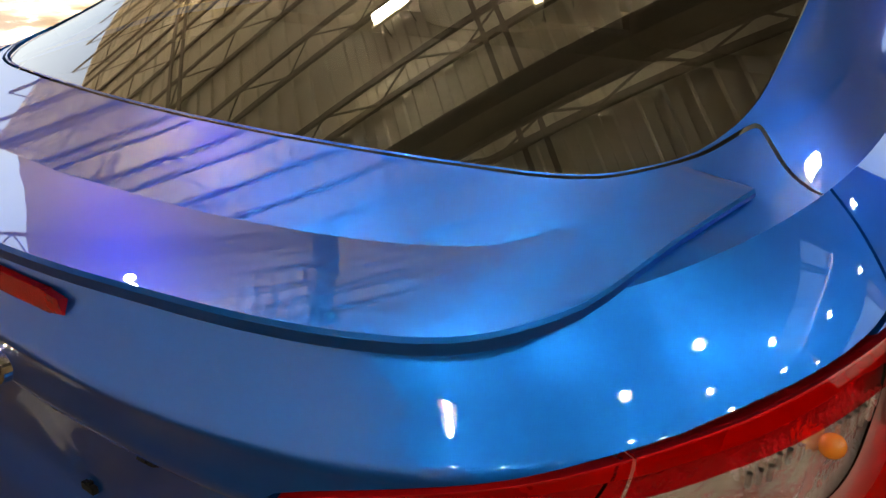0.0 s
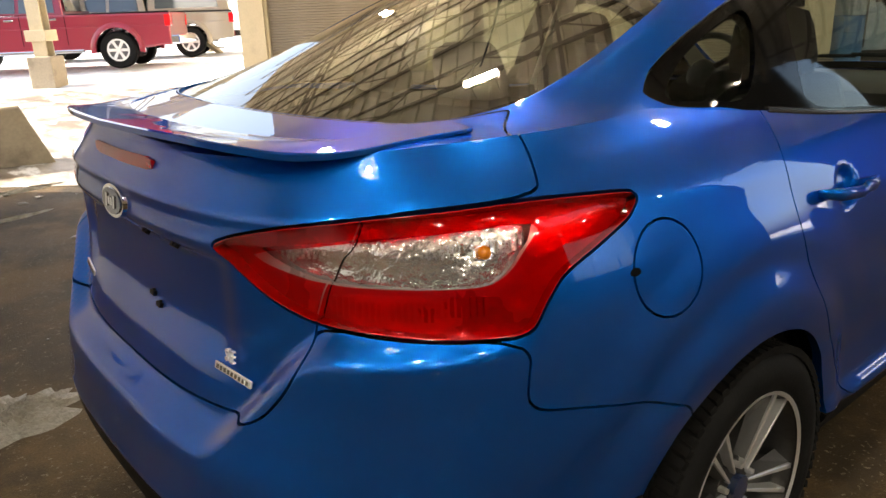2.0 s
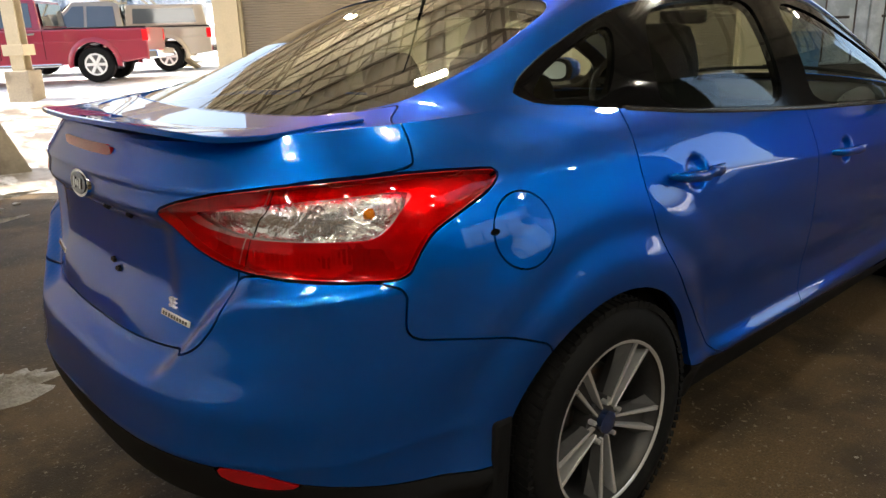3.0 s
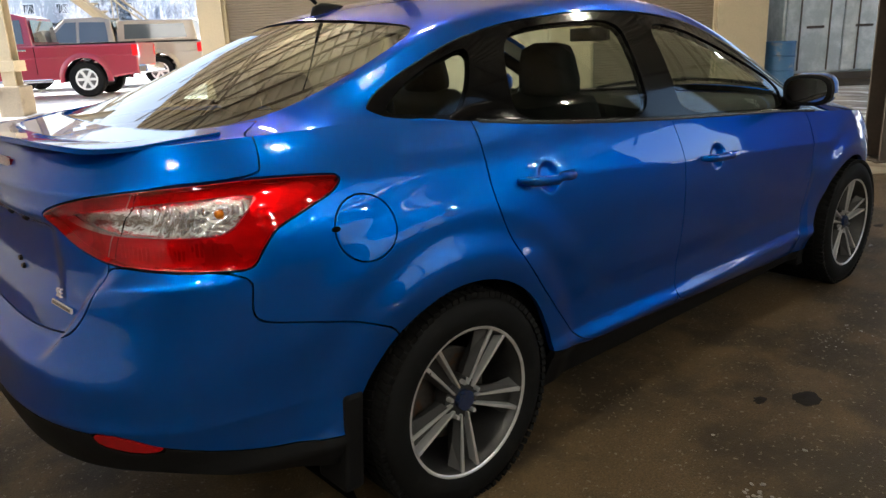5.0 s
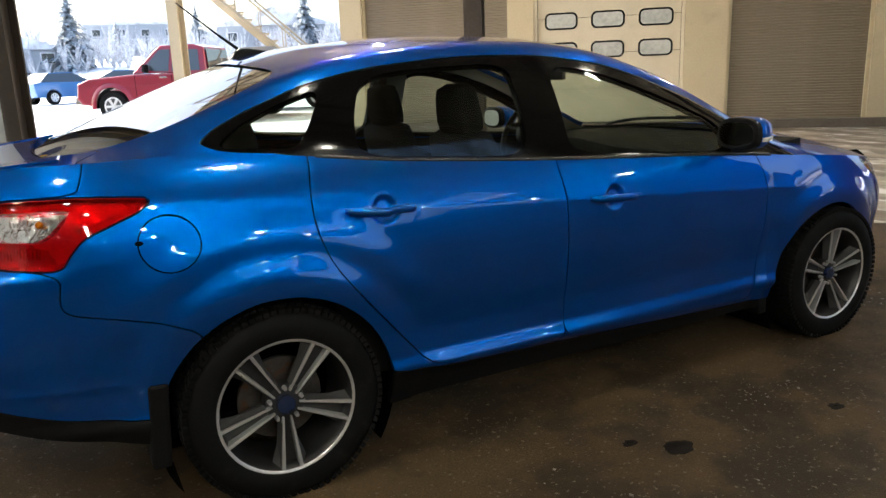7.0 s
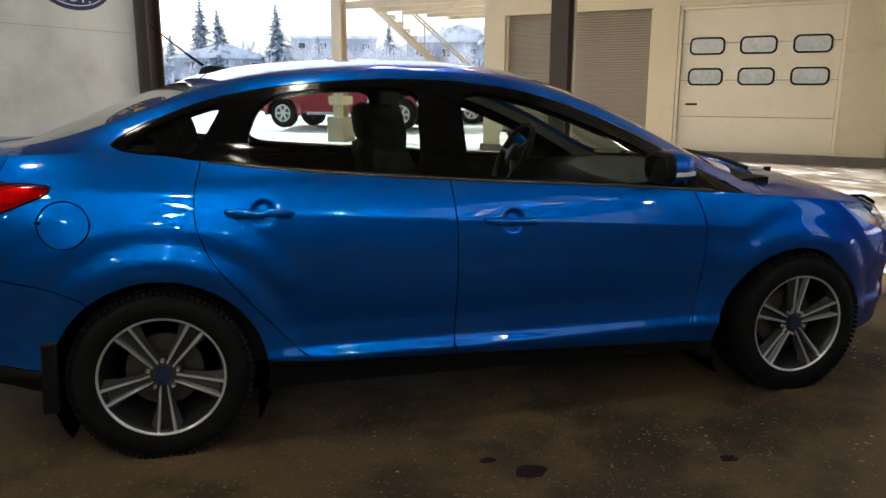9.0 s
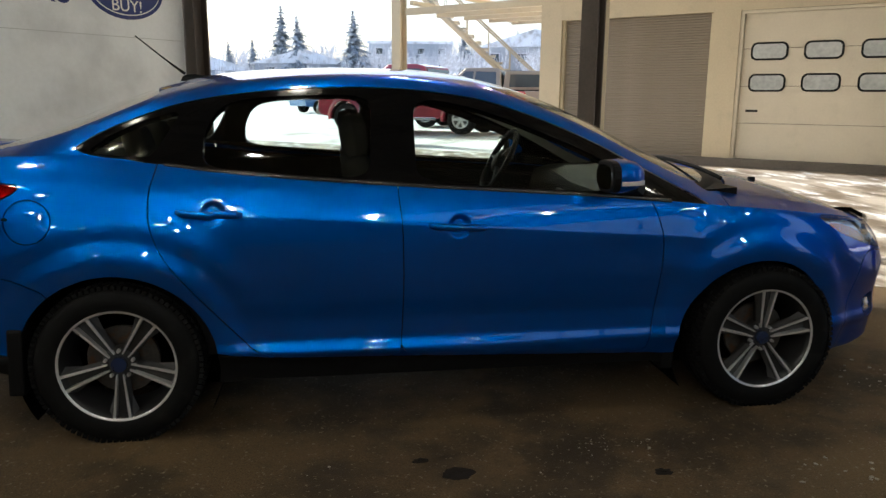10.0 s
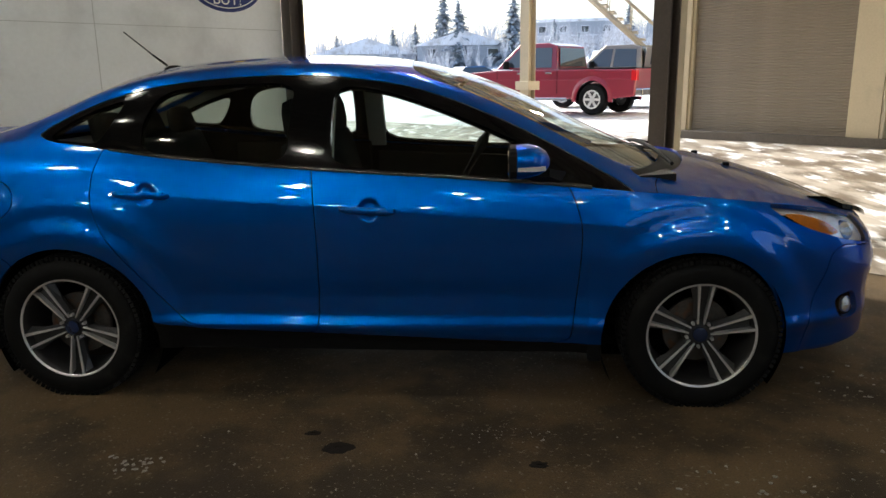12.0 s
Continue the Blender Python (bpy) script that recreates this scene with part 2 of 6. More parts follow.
def lower_body(side):
    n_t, n_m, n_f, n_v = 90, 190, 64, 96
    theta = np.r_[-np.linspace(1, 0, n_t + 1)[:-1], np.zeros(n_m), np.linspace(0, 1, n_f + 1)]
    mid = np.r_[np.full(n_t, X_REAR), np.linspace(X_REAR, X_FRONT, n_m), np.full(n_f + 1, X_FRONT)]
    rx, ry = plan(theta, np.full(len(theta), .85), mid)
    arc = np.r_[0, np.cumsum(np.hypot(np.diff(rx), np.diff(ry)))]
    s = X_REAR - arc[n_t] + arc
    v = np.linspace(0, 1, n_v)[:, None]
    z = foot_z(s)[None] * (1 - v) + belt_z(s)[None] * v
    x, y = plan(theta[None] + 0 * z, z, mid[None] + 0 * z)
    # push along the plan's normal
    tx, ty = np.gradient(x, axis=1), np.gradient(y, axis=1)
    ln = np.hypot(tx, ty) + 1e-9
    d = sculpt(x, y, z)
    x, y = x - ty / ln * d, np.maximum(y + tx / ln * d, 0)
    y[:, 0] = y[:, -1] = 0
    return x, y * side, z, s[None] + 0 * z


def upper_body(side):
    x0, y0, z0, s0 = [a[-1] for a in lower_body(1)]
    n1, n2 = 40, 44
    yr, zr, zc = np.minimum(rail_y(x0), .93 * y0), rail_z(x0), crown_z(x0)
    zr, zc = np.maximum(zr, z0 + .004), np.maximum(zc, z0 + .005)
    u = np.linspace(0, 1, n1)[:, None]
    ya, za = y0 * (1 - u) + yr * u, z0 * (1 - u) + zr * u
    bulge = .030 * np.sin(np.pi * u) * ramp(zr - z0, .05, .3)
    ya = ya + bulge
    w = np.linspace(0, 1, n2 + 1)[1:, None]
    yb, zb = yr * (1 - w), zr + (zc - zr) * (1 - (1 - w) ** 2.05)
    y, z = np.r_[ya, yb], np.r_[za, zb]
    for _ in range(5):   # round the rail
        k = slice(n1 - 9, n1 + 10)
        ys, zs = y.copy(), z.copy()
        y[k] = (ys[n1 - 10:n1 + 9] + ys[k] + ys[n1 - 8:n1 + 11]) / 3
        z[k] = (zs[n1 - 10:n1 + 9] + zs[k] + zs[n1 - 8:n1 + 11]) / 3
    x = x0[None] + 0 * y
    return x, y * side, z, s0[None] + 0 * y, n1


def fairing(x, y, z, inside, deg_x=4, deg_y=4, bend=1.0):
    """A low polynomial z(x, y), even in y, through a stretch of the upper body: returns a function that lays rows on it and sets their normals."""
    k = inside
    x0, w = float(x[k].mean()), float(np.ptp(x[k])) / 2 + 1e-6
    powers = [(i, j) for i in range(deg_x + 1) for j in range(0, deg_y + 1, 2) if i + j <= max(deg_x, deg_y) + 1]

    def terms(a, b):
        return np.stack([a ** i * b ** j for i, j in powers], -1)
    c = np.linalg.lstsq(terms((x[k] - x0) / w, y[k] / .6), z[k], rcond=None)[0]

    def lay(rows):
        rows = rows.copy()
        a, b = (rows[:, 0] - x0) / w, rows[:, 1] / .6
        rows[:, 2] = terms(a, b) @ c
        rows[:, 3:6] = calm(rows)
        return rows

    plain = [(0, 0), (1, 0), (2, 0), (0, 2)]
    c2 = np.linalg.lstsq(np.stack([((x[k] - x0) / w) ** i * (y[k] / .6) ** j for i, j in plain], -1), z[k], rcond=None)[0]

    def calm(rows):
        """Normals of the plain second-order sheet, with no waves in what it mirrors."""
        a, b = (rows[:, 0] - x0) / w, rows[:, 1] / .6
        n = np.stack([-(c2[1] + 2 * c2[2] * a) / w, -2 * c2[3] * b / .6 * bend, np.ones_like(a)], -1)
        return n / np.linalg.norm(n, axis=1, keepdims=True)
    lay.calm = calm
    return lay


# ---- panels cut from the surface ----
def part(name, bm, mat, parent, label=""):
    """One mesh object under a thing or under a part."""
    me = bpy.data.meshes.new(name)
    bm.to_mesh(me)
    bm.free()
    me.materials.append(mat)
    ob = new(name, me)
    ob.parent = parent
    if label:
        tagged(ob, label)
    return ob


def thing(name, label, category, place=None, group="", kind=""):
    ob = new(name)
    ob.empty_display_size = .2
    if place is not None:
        ob.matrix_world = place
    return tagged(ob, label, category, group, kind)


def smooth(ob, angle=40):
    me = ob.data
    me.polygons.foreach_set("use_smooth", [True] * len(me.polygons))
    me.set_sharp_from_angle(angle=radians(angle))
    return ob


def grid_rows(x, y, z, s, side):
    """Rows of place, normal and the two numbers by which outlines are cut; and the faces."""
    dx = [np.gradient(a, axis=1) for a in (x, y, z)]
    dv = [np.gradient(a, axis=0) for a in (x, y, z)]
    nn = np.cross(np.stack(dv, -1), np.stack(dx, -1)) * side
    ln = np.linalg.norm(nn, axis=-1, keepdims=True)
    nn = nn / np.maximum(ln, 1e-12)
    h, w = x.shape
    rows = np.concatenate([np.stack([x, y, z], -1), nn, s[..., None], z[..., None]], -1).reshape(-1, 8)
    k = np.arange(h * w).reshape(h, w)
    q = np.stack([k[:-1, :-1], k[:-1, 1:], k[1:, 1:], k[1:, :-1]], -1).reshape(-1, 4)
    if side < 0:
        pass
    else:
        q = q[:, ::-1]
    return rows, [tuple(f) for f in q.tolist()]


def cut(rows, faces, field, level=0.0):
    """The part of a mesh where the field is at most the level, cut cleanly along it."""
    f = field(rows) - level
    extra, made, out = [], {}, []
    n0 = len(rows)

    def between(a, b):
        key = (a, b) if a < b else (b, a)
        if key not in made:
            u = f[key[0]] / (f[key[0]] - f[key[1]])
            made[key] = n0 + len(extra)
            extra.append(rows[key[0]] * (1 - u) + rows[key[1]] * u)
        return made[key]
    inside = f <= 0
    for face in faces:
        ins = [inside[i] for i in face]
        if all(ins):
            out.append(face)
        elif any(ins):
            poly = []
            for i, a in enumerate(face):
                b = face[(i + 1) % len(face)]
                if inside[a]:
                    poly.append(a)
                if inside[a] != inside[b]:
                    poly.append(between(a, b))
            if len(poly) > 2:
                out.append(tuple(poly))
    allrows = np.vstack([rows, np.array(extra).reshape(-1, rows.shape[1])]) if extra else rows
    used = sorted({i for face in out for i in face})
    back = np.full(len(allrows), -1)
    back[used] = np.arange(len(used))
    return allrows[used], [tuple(int(back[i]) for i in face) for face in out]


def outline(points, rounds=2):
    """A closed outline with its corners eased."""
    p = np.array(points, float)
    for _ in range(rounds):
        q = np.roll(p, -1, 0)
        p = np.stack([p * .8 + q * .2, p * .2 + q * .8], 1).reshape(-1, 2)
    return p


def inside_of(points, axes="sz", rounds=2):
    """A field: the distance to an outline, below nought inside it. axes: sz, xz or xy (y without its sign)."""
    p = outline(points, rounds)
    q = np.roll(p, -1, 0)

    def field(rows):
        a = {"s": rows[:, 6], "x": rows[:, 0]}[axes[0]]
        b = {"z": rows[:, 2], "y": np.abs(rows[:, 1])}[axes[1]]
        best, odd = np.full(len(a), 1e9), np.zeros(len(a), bool)
        for (x0, y0), (x1, y1) in zip(p, q):
            ex, ey = x1 - x0, y1 - y0
            t = np.clip(((a - x0) * ex + (b - y0) * ey) / (ex * ex + ey * ey + 1e-12), 0, 1)
            best = np.minimum(best, np.hypot(a - x0 - t * ex, b - y0 - t * ey))
            if y0 != y1:
                odd ^= ((y0 <= b) != (y1 <= b)) & (a < x0 + (b - y0) * ex / (y1 - y0))
        return np.where(odd, -best, best)
    return field


def outside(field):
    return lambda rows: -field(rows)


def panel(name, rows, faces, mat, parent, label="", depth=.022, sink=0.0, inner=None, inner_name="lining"):
    """A sheet with its edges folded in."""
    if not faces:
        return None
    rows = rows.copy()
    rows[:, 3:6] /= np.maximum(np.linalg.norm(rows[:, 3:6], axis=1, keepdims=True), 1e-9)
    pos, nor = rows[:, :3] - rows[:, 3:6] * sink, rows[:, 3:6]
    count = {}
    for f in faces:
        for i, a in enumerate(f):
            b = f[(i + 1) % len(f)]
            count[(a, b)] = count.get((a, b), 0) + 1
    verts, norms, polys = pos.tolist(), nor.tolist(), list(faces)
    if depth:
        for (a, b) in count:
            if (b, a) in count:
                continue
            e = pos[b] - pos[a]
            n = np.cross(e, nor[a])
            n = n / max(np.linalg.norm(n), 1e-9)
            k = len(verts)
            verts += [pos[a].tolist(), pos[b].tolist(), (pos[b] - nor[b] * depth).tolist(), (pos[a] - nor[a] * depth).tolist()]
            norms += [n.tolist()] * 4
            polys.append((k + 1, k, k + 3, k + 2))
    me = bpy.data.meshes.new(name)
    me.from_pydata(verts, [], polys)
    me.polygons.foreach_set("use_smooth", [True] * len(me.polygons))
    me.normals_split_custom_set_from_vertices(norms)
    me.materials.append(mat)
    ob = new(name, me)
    ob.parent = parent
    if label:
        tagged(ob, label)
    if inner:
        me2 = bpy.data.meshes.new(inner_name)
        me2.from_pydata((pos - nor * .03).tolist(), [], [tuple(reversed(f)) for f in faces])
        me2.polygons.foreach_set("use_smooth", [True] * len(me2.polygons))
        me2.materials.append(inner)
        ob2 = new(inner_name, me2)
        ob2.parent = ob
    return ob


GAP = 0.0021
ARCH_R = ((0.0, .298, .372), (2.622, .296, .366))
car = thing("car", "blue metallic four-door sedan with alloy wheels parked on the concrete floor", "car")


def ring(cx, cz, r):
    return lambda rows: r - np.hypot(rows[:, 0] - cx, rows[:, 2] - cz) - 10 * (np.abs(rows[:, 1]) < .5)


TAIL = [(-1.075, .948), (-1.01, .970), (-.89, .995), (-.76, 1.008), (-.61, 1.014), (-.50, 1.014), (-.37, 1.006), (-.312, .999), (-.316, .985),
        (-.345, .962), (-.41, .938), (-.497, .905), (-.535, .865), (-.563, .823), (-.66, .828), (-.78, .836), (-.885, .846), (-.97, .875), (-1.03, .91)]
SEAM = [(-.762, 1.03), (-.795, .968), (-.858, .912), (-.890, .846), (-.893, .80)]
CLEAR = [(-.975, .950), (-.765, .978), (-.503, .986), (-.545, .950), (-.583, .919), (-.617, .903), (-.70, .904), (-.862, .911), (-.95, .930)]
REFLEX = ([(-.868, .896), (-.66, .893), (-.665, .838), (-.868, .852)], [(-.51, 1.0), (-.36, .996), (-.42, .955), (-.55, .925)])
LID = [(-1.6, .652), (-1.28, .652), (-1.03, .668), (-.965, .695), (-.925, .745), (-.897, .80), (-.887, .85), (-.858, .912), (-.797, .968), (-.762, 1.012),
       (-.50, 1.018), (-.492, 1.05), (-.485, 1.2), (-1.6, 1.2)]
BUMPER = [(-1.6, .1), (-.2, .1), (-.2, .598), (-.31, .648), (-.42, .676), (-.545, .698), (-.575, .725), (-.566, .822), (-.885, .848), (-.9, .80), (-1.0, 1.1), (-1.6, 1.1)]
VALANCE = [(-1.6, .1), (-.2, .1), (-.2, .36), (-.40, .368), (-.56, .386), (-.70, .430), (-.84, .468), (-1.0, .472), (-1.6, .47)]
REAR_DOOR = [(.185, 1.2), (.165, 1.06), (.142, .97), (.140, .86), (.183, .74), (.29, .60), (.40, .47), (.53, .318), (.9, .306), (1.078, .298), (1.087, .46), (1.092, .62), (1.088, .84), (1.072, .98), (1.072, 1.2)]
FRONT_DOOR = [(1.072, 1.2), (1.072, .98), (1.088, .84), (1.092, .62), (1.087, .46), (1.078, .298), (1.6, .278), (2.125, .255), (2.14, .36), (2.160, .58), (2.168, .76), (2.128, .89), (2.05, 1.01), (2.05, 1.2)]
SILL = [(.2, .1), (2.5, .1), (2.5, .25), (2.13, .258), (1.09, .300), (.55, .318), (.37, .345), (.2, .40)]
HEADLAMP = [(2.88, .842), (3.0, .828), (3.2, .792), (3.42, .745), (3.46, .71), (3.44, .655), (3.30, .640), (3.14, .672), (3.0, .728), (2.92, .775)]
NOSE = [(2.93, .1), (5, .1), (5, .70), (3.44, .70), (3.44, .64), (3.25, .636), (3.1, .66), (3.03, .62), (2.99, .50), (2.96, .36)]
GRILLE = [(3.42, .20), (5, .20), (5, .47), (3.50, .47), (3.40, .36)]
FOG = [(3.075, .43), (3.19, .45), (3.235, .36), (3.19, .33), (3.11, .335)]
DLO = [(-.162, 1.121), (-.10, 1.164), (0, 1.213), (.20, 1.288), (.41, 1.332), (.68, 1.358), (.90, 1.366), (1.13, 1.361), (1.43, 1.323), (1.66, 1.253), (1.91, 1.148), (2.13, 1.035), (2.385, .896),
       (2.36, .85), (1.9, .90), (1.08, .95), (.43, 1.0), (.17, 1.066), (.06, 1.088), (-.06, 1.098)]
PANE_Q = [(-.105, 1.115), (-.02, 1.178), (.10, 1.232), (.255, 1.280), (.19, 1.165), (.135, 1.092), (.0, 1.104)]
PANE_R = [(.335, 1.058), (.335, 1.17), (.375, 1.265), (.44, 1.310), (.60, 1.33), (.98, 1.340), (.975, 1.2), (.965, 1.012), (.65, 1.034)]
PANE_F = [(1.152, 1.000), (1.146, 1.15), (1.148, 1.30), (1.22, 1.322), (1.40, 1.290), (1.60, 1.222), (1.80, 1.142), (1.93, 1.082), (1.975, 1.035), (1.93, .953), (1.6, .974)]
GLASS_R = [(-.588, -.2), (-.587, .12), (-.578, .32), (-.562, .49), (-.50, .555), (-.40, .578), (-.22, .572), (0, .562), (.10, .545), (.148, .505), (.110, .36), (.075, .15), (.07, -.2)]
LID_TOP = [(-2, -.2), (-2, 1), (-.487, 1), (-.485, .66), (-.47, .63), (-.418, .592), (-.415, .585), (-.50, .560), (-.567, .495), (-.584, .32), (-.594, .12), (-.595, -.2)]
GLASS_F = [(2.60, -.2), (2.585, .2), (2.52, .45), (2.42, .62), (2.36, .655), (2.19, .632), (1.92, .592), (1.66, .562), (1.52, .53), (1.46, .45), (1.43, .2), (1.42, -.2)]
COWL = [(2.70, -.2), (2.68, .25), (2.60, .52), (2.46, .70), (2.40, .72), (2.36, .66), (2.42, .62), (2.52, .45), (2.585, .2), (2.60, -.2)]
HOOD = [(5, -.2), (5, .9), (2.45, .9), (2.46, .70), (2.60, .52), (2.68, .25), (2.70, -.2)]

for side in (-1, 1):
    x, y, z, s = lower_body(side)
    low = grid_rows(x, y, z, s, side)
    for c in ARCH_R:
        low = cut(*low, ring(*c))
    panel("inner_body", *low, SEAM_DARK, car, depth=0, sink=.040)

    def take(name, mat, shape, label="", **kw):
        """Cuts a panel out of what is left of the lower body."""
        global low
        field = inside_of(shape, "sz", kw.pop("rounds", 2))
        ob = panel(name, *cut(*low, field, -GAP), mat, car, label, **kw)
        low = cut(*low, outside(field), -GAP)
        return ob
    tail_field = inside_of(TAIL)
    lamp = cut(*low, tail_field, -.0025)
    low = cut(*low, outside(tail_field), -.0025)
    seam_field = inside_of(SEAM + [(-2, .80), (-2, 1.03)], rounds=2)
    clear_field = inside_of(CLEAR, rounds=1)
    for piece, keep_it in (("tail_lamp_lid", seam_field), ("tail_lamp", outside(seam_field))):
        some = cut(*lamp, keep_it, -.0012)
        red = cut(*some, outside(clear_field), 0)
        lens = panel(piece, *cut(*red, outside(tail_field), .004), RED_DARK, car, "glossy red tail lamp with clear centre", depth=.03, sink=-.001)
        panel("red_lens", *cut(*red, tail_field, -.004), RED_PANE, lens, "clear red lens", depth=0, sink=-.001)
        panel("lamp_bowl", *cut(*some, outside(clear_field), -.003), LAMP_BOWL, lens, depth=0, sink=.020)
        panel("clear_lens", *cut(*some, clear_field, 0), LENS, lens, "clear lens", depth=0, sink=-.001)
        panel("reflector", *cut(*some, clear_field, .010), REFLECTOR, lens, "silver reflector bowl", depth=0, sink=.026)
        for zone in REFLEX if piece == "tail_lamp" else ():
            panel("reflex_bowl", *cut(*some, inside_of(zone, rounds=1), 0), HEAD_BOWL, lens, "bright bowl behind the red lens", depth=0, sink=.014)
    take("boot_lid", PAINT, LID)
    panel_fog = take("rear_reflector", RED_DARK, [(-.905, .474), (-.82, .470), (-.728, .434), (-.80, .426), (-.89, .442)], "red bumper reflector", rounds=1)
    take("rear_valance", BLACK_PLASTIC, VALANCE, "black plastic lower bumper")
    take("rear_bumper", PAINT, BUMPER)
    fuel = lambda rows: (np.hypot((rows[:, 6] + .281) / .083, (rows[:, 2] - .870) / .079) - 1) * .08
    if side < 0:
        panel("fuel_door", *cut(*low, fuel, -GAP), PAINT, car)
        low = cut(*low, outside(fuel), -GAP)
    take("sill", BLACK_PLASTIC, SILL, "black plastic sill")
    take("rear_door", PAINT, REAR_DOOR)
    take("front_door", PAINT, FRONT_DOOR)
    head = take("headlamp", LENS, HEADLAMP, "clear headlamp", depth=.02)
    take("fog_lamp", LENS, FOG, "round fog lamp in the bumper")
    take("grille", BLACK_PLASTIC, GRILLE, "black lower grille")
    take("front_bumper", PAINT, NOSE)
    # ---- upper body ----
    x, y, z, s, n1 = upper_body(side)
    up = grid_rows(x, y, z, s, side)
    width = x.shape[1]
    flank = [f for k, f in enumerate(up[1]) if k // (width - 1) < n1 + 6]
    top = [f for k, f in enumerate(up[1]) if k // (width - 1) >= n1 + 6]
    dlo = inside_of(DLO, "xz")
    rest = (up[0], flank)
    frame_part = cut(*rest, dlo, -.001)
    rest = cut(*rest, outside(dlo), -.001)
    panes = []
    for nm, shape in (("quarter_pane", PANE_Q), ("rear_pane", PANE_R), ("front_pane", PANE_F)):
        fd = inside_of(shape, "xz")
        panes.append((nm, cut(*frame_part, fd, 0)))
        frame_part = cut(*frame_part, outside(fd), 0)
    surround = panel("window_surround", *frame_part, BLACK_GLOSS, car, "black window frames and pillars", depth=.03, sink=.004)
    for nm, mesh in panes:
        panel(nm, *mesh, GLASS, surround, "tinted side glass", depth=0, sink=.010)
    lays = {}
    for nm, shape, far in (("rear_window", GLASS_R, None), ("boot_deck", LID_TOP, -.84), ("windscreen", GLASS_F, None)):
        hold = inside_of(shape, "xy")(up[0]) < .004
        hold &= up[0][:, 2] > 1.0 if nm != "boot_deck" else (up[0][:, 0] > far) & (np.abs(up[0][:, 1]) < .60)
        lays[nm] = fairing(*up[0][:, :3].T, hold, 4 if nm != "boot_deck" else 3, bend=.75 if nm == "rear_window" else 1.0)
    # the roof, glass and lids cross the rail: cut the flank and the top alike
    for mesh in ("flank", "top"):
        cur = rest if mesh == "flank" else (up[0], top)
        pieces = []
        for nm, mat, shape, kw in (("rear_window", GLASS_REAR, GLASS_R, dict(depth=0, sink=.004)), ("boot_deck", PAINT, LID_TOP, {}), ("windscreen", GLASS, GLASS_F, dict(depth=0, sink=.004)),
                                   ("cowl", BLACK_PLASTIC, COWL, dict(sink=.012)), ("bonnet", PAINT, HOOD, {})):
            fd = inside_of(shape, "xy")
            got = cut(*cur, fd, -GAP if kw == {} else -.001)
            if nm in ("rear_window", "windscreen"):
                got = (lays[nm](got[0]), got[1])
            if nm == "boot_deck" and got[1]:
                q = got[0]
                share = (ramp(q[:, 0], -.87, -.80) * (1 - ramp(np.abs(q[:, 1]), .48, .60)))[:, None]
                q[:, 3:6] = q[:, 3:6] * (1 - share) + lays[nm].calm(q) * share
            panel(nm, *got, mat, car, **kw)
            cur = cut(*cur, outside(fd), -GAP if kw == {} else -.001)
        if mesh == "flank":
            panel("pillar", *cur, PAINT, car, depth=0, inner=LINER)
        else:
            panel("roof", *cur, PAINT, car, depth=0)
            panel("headliner", *cut(*cur, lambda r: 1.27 - r[:, 2], 0), LINER, car, depth=0, sink=.03)
    panel("quarter_panel", *cut(*low, lambda r: r[:, 6] - 1.2, 0), PAINT, car)
    panel("front_wing", *cut(*low, lambda r: 1.2 - r[:, 6], 0), PAINT, car)


# ---- wheels ----
def lathe(bm, profile, steps=64, axis="y"):
    """Turns a profile of (radius, along) round the y axis."""
    loops = []
    for k in range(steps):
        a = 2 * math.pi * k / steps
        loops.append([bm.verts.new((r * math.cos(a), w, r * math.sin(a))) for r, w in profile])
    for k in range(steps):
        one, two = loops[k], loops[(k + 1) % steps]
        for j in range(len(profile) - 1):
            bm.faces.new((one[j], one[j + 1], two[j + 1], two[j]))
    return bm


def block(bm, x0, x1, y0, y1, z0, z1, bevel=0.0):
    made = bmesh.ops.create_cube(bm, size=1, matrix=Matrix.LocRotScale(((x0 + x1) / 2, (y0 + y1) / 2, (z0 + z1) / 2), None, (x1 - x0, y1 - y0, z1 - z0)))
    if bevel:
        edges = list({e for v in made["verts"] for e in v.link_edges})
        bmesh.ops.bevel(bm, geom=edges, offset=bevel, segments=2, affect="EDGES", profile=.6)
    return bm


def rod(bm, a, b, r, r2=None, steps=10):
    a, b = Vector(a), Vector(b)
    d = b - a
    m = Matrix.Translation((a + b) / 2) @ d.to_track_quat("Z", "Y").to_matrix().to_4x4()
    bmesh.ops.create_cone(bm, cap_ends=True, segments=steps, radius1=r, radius2=r if r2 is None else r2, depth=d.length, matrix=m)
    return bm


def spoke(bm, a, half, r0, r1, w0, w1, y0, y1, thick, half1=None):
    """One flat spoke, from the hub out to the rim, tapering."""
    ca, sa = math.cos(a), math.sin(a)
    pts = []
    for r, w, yy, h in ((r0, w0, y0, half), (r1, w1, y1, half if half1 is None else half1)):
        for dw in (-w, w):
            for dy in (0, thick):
                pts.append(bm.verts.new((r * ca - (h + dw) * sa, yy + dy, r * sa + (h + dw) * ca)))
    f = [(0, 2, 6, 4), (1, 5, 7, 3), (0, 1, 3, 2), (4, 6, 7, 5), (0, 4, 5, 1), (2, 3, 7, 6)]
    for q in f:
        bm.faces.new([pts[i] for i in q])


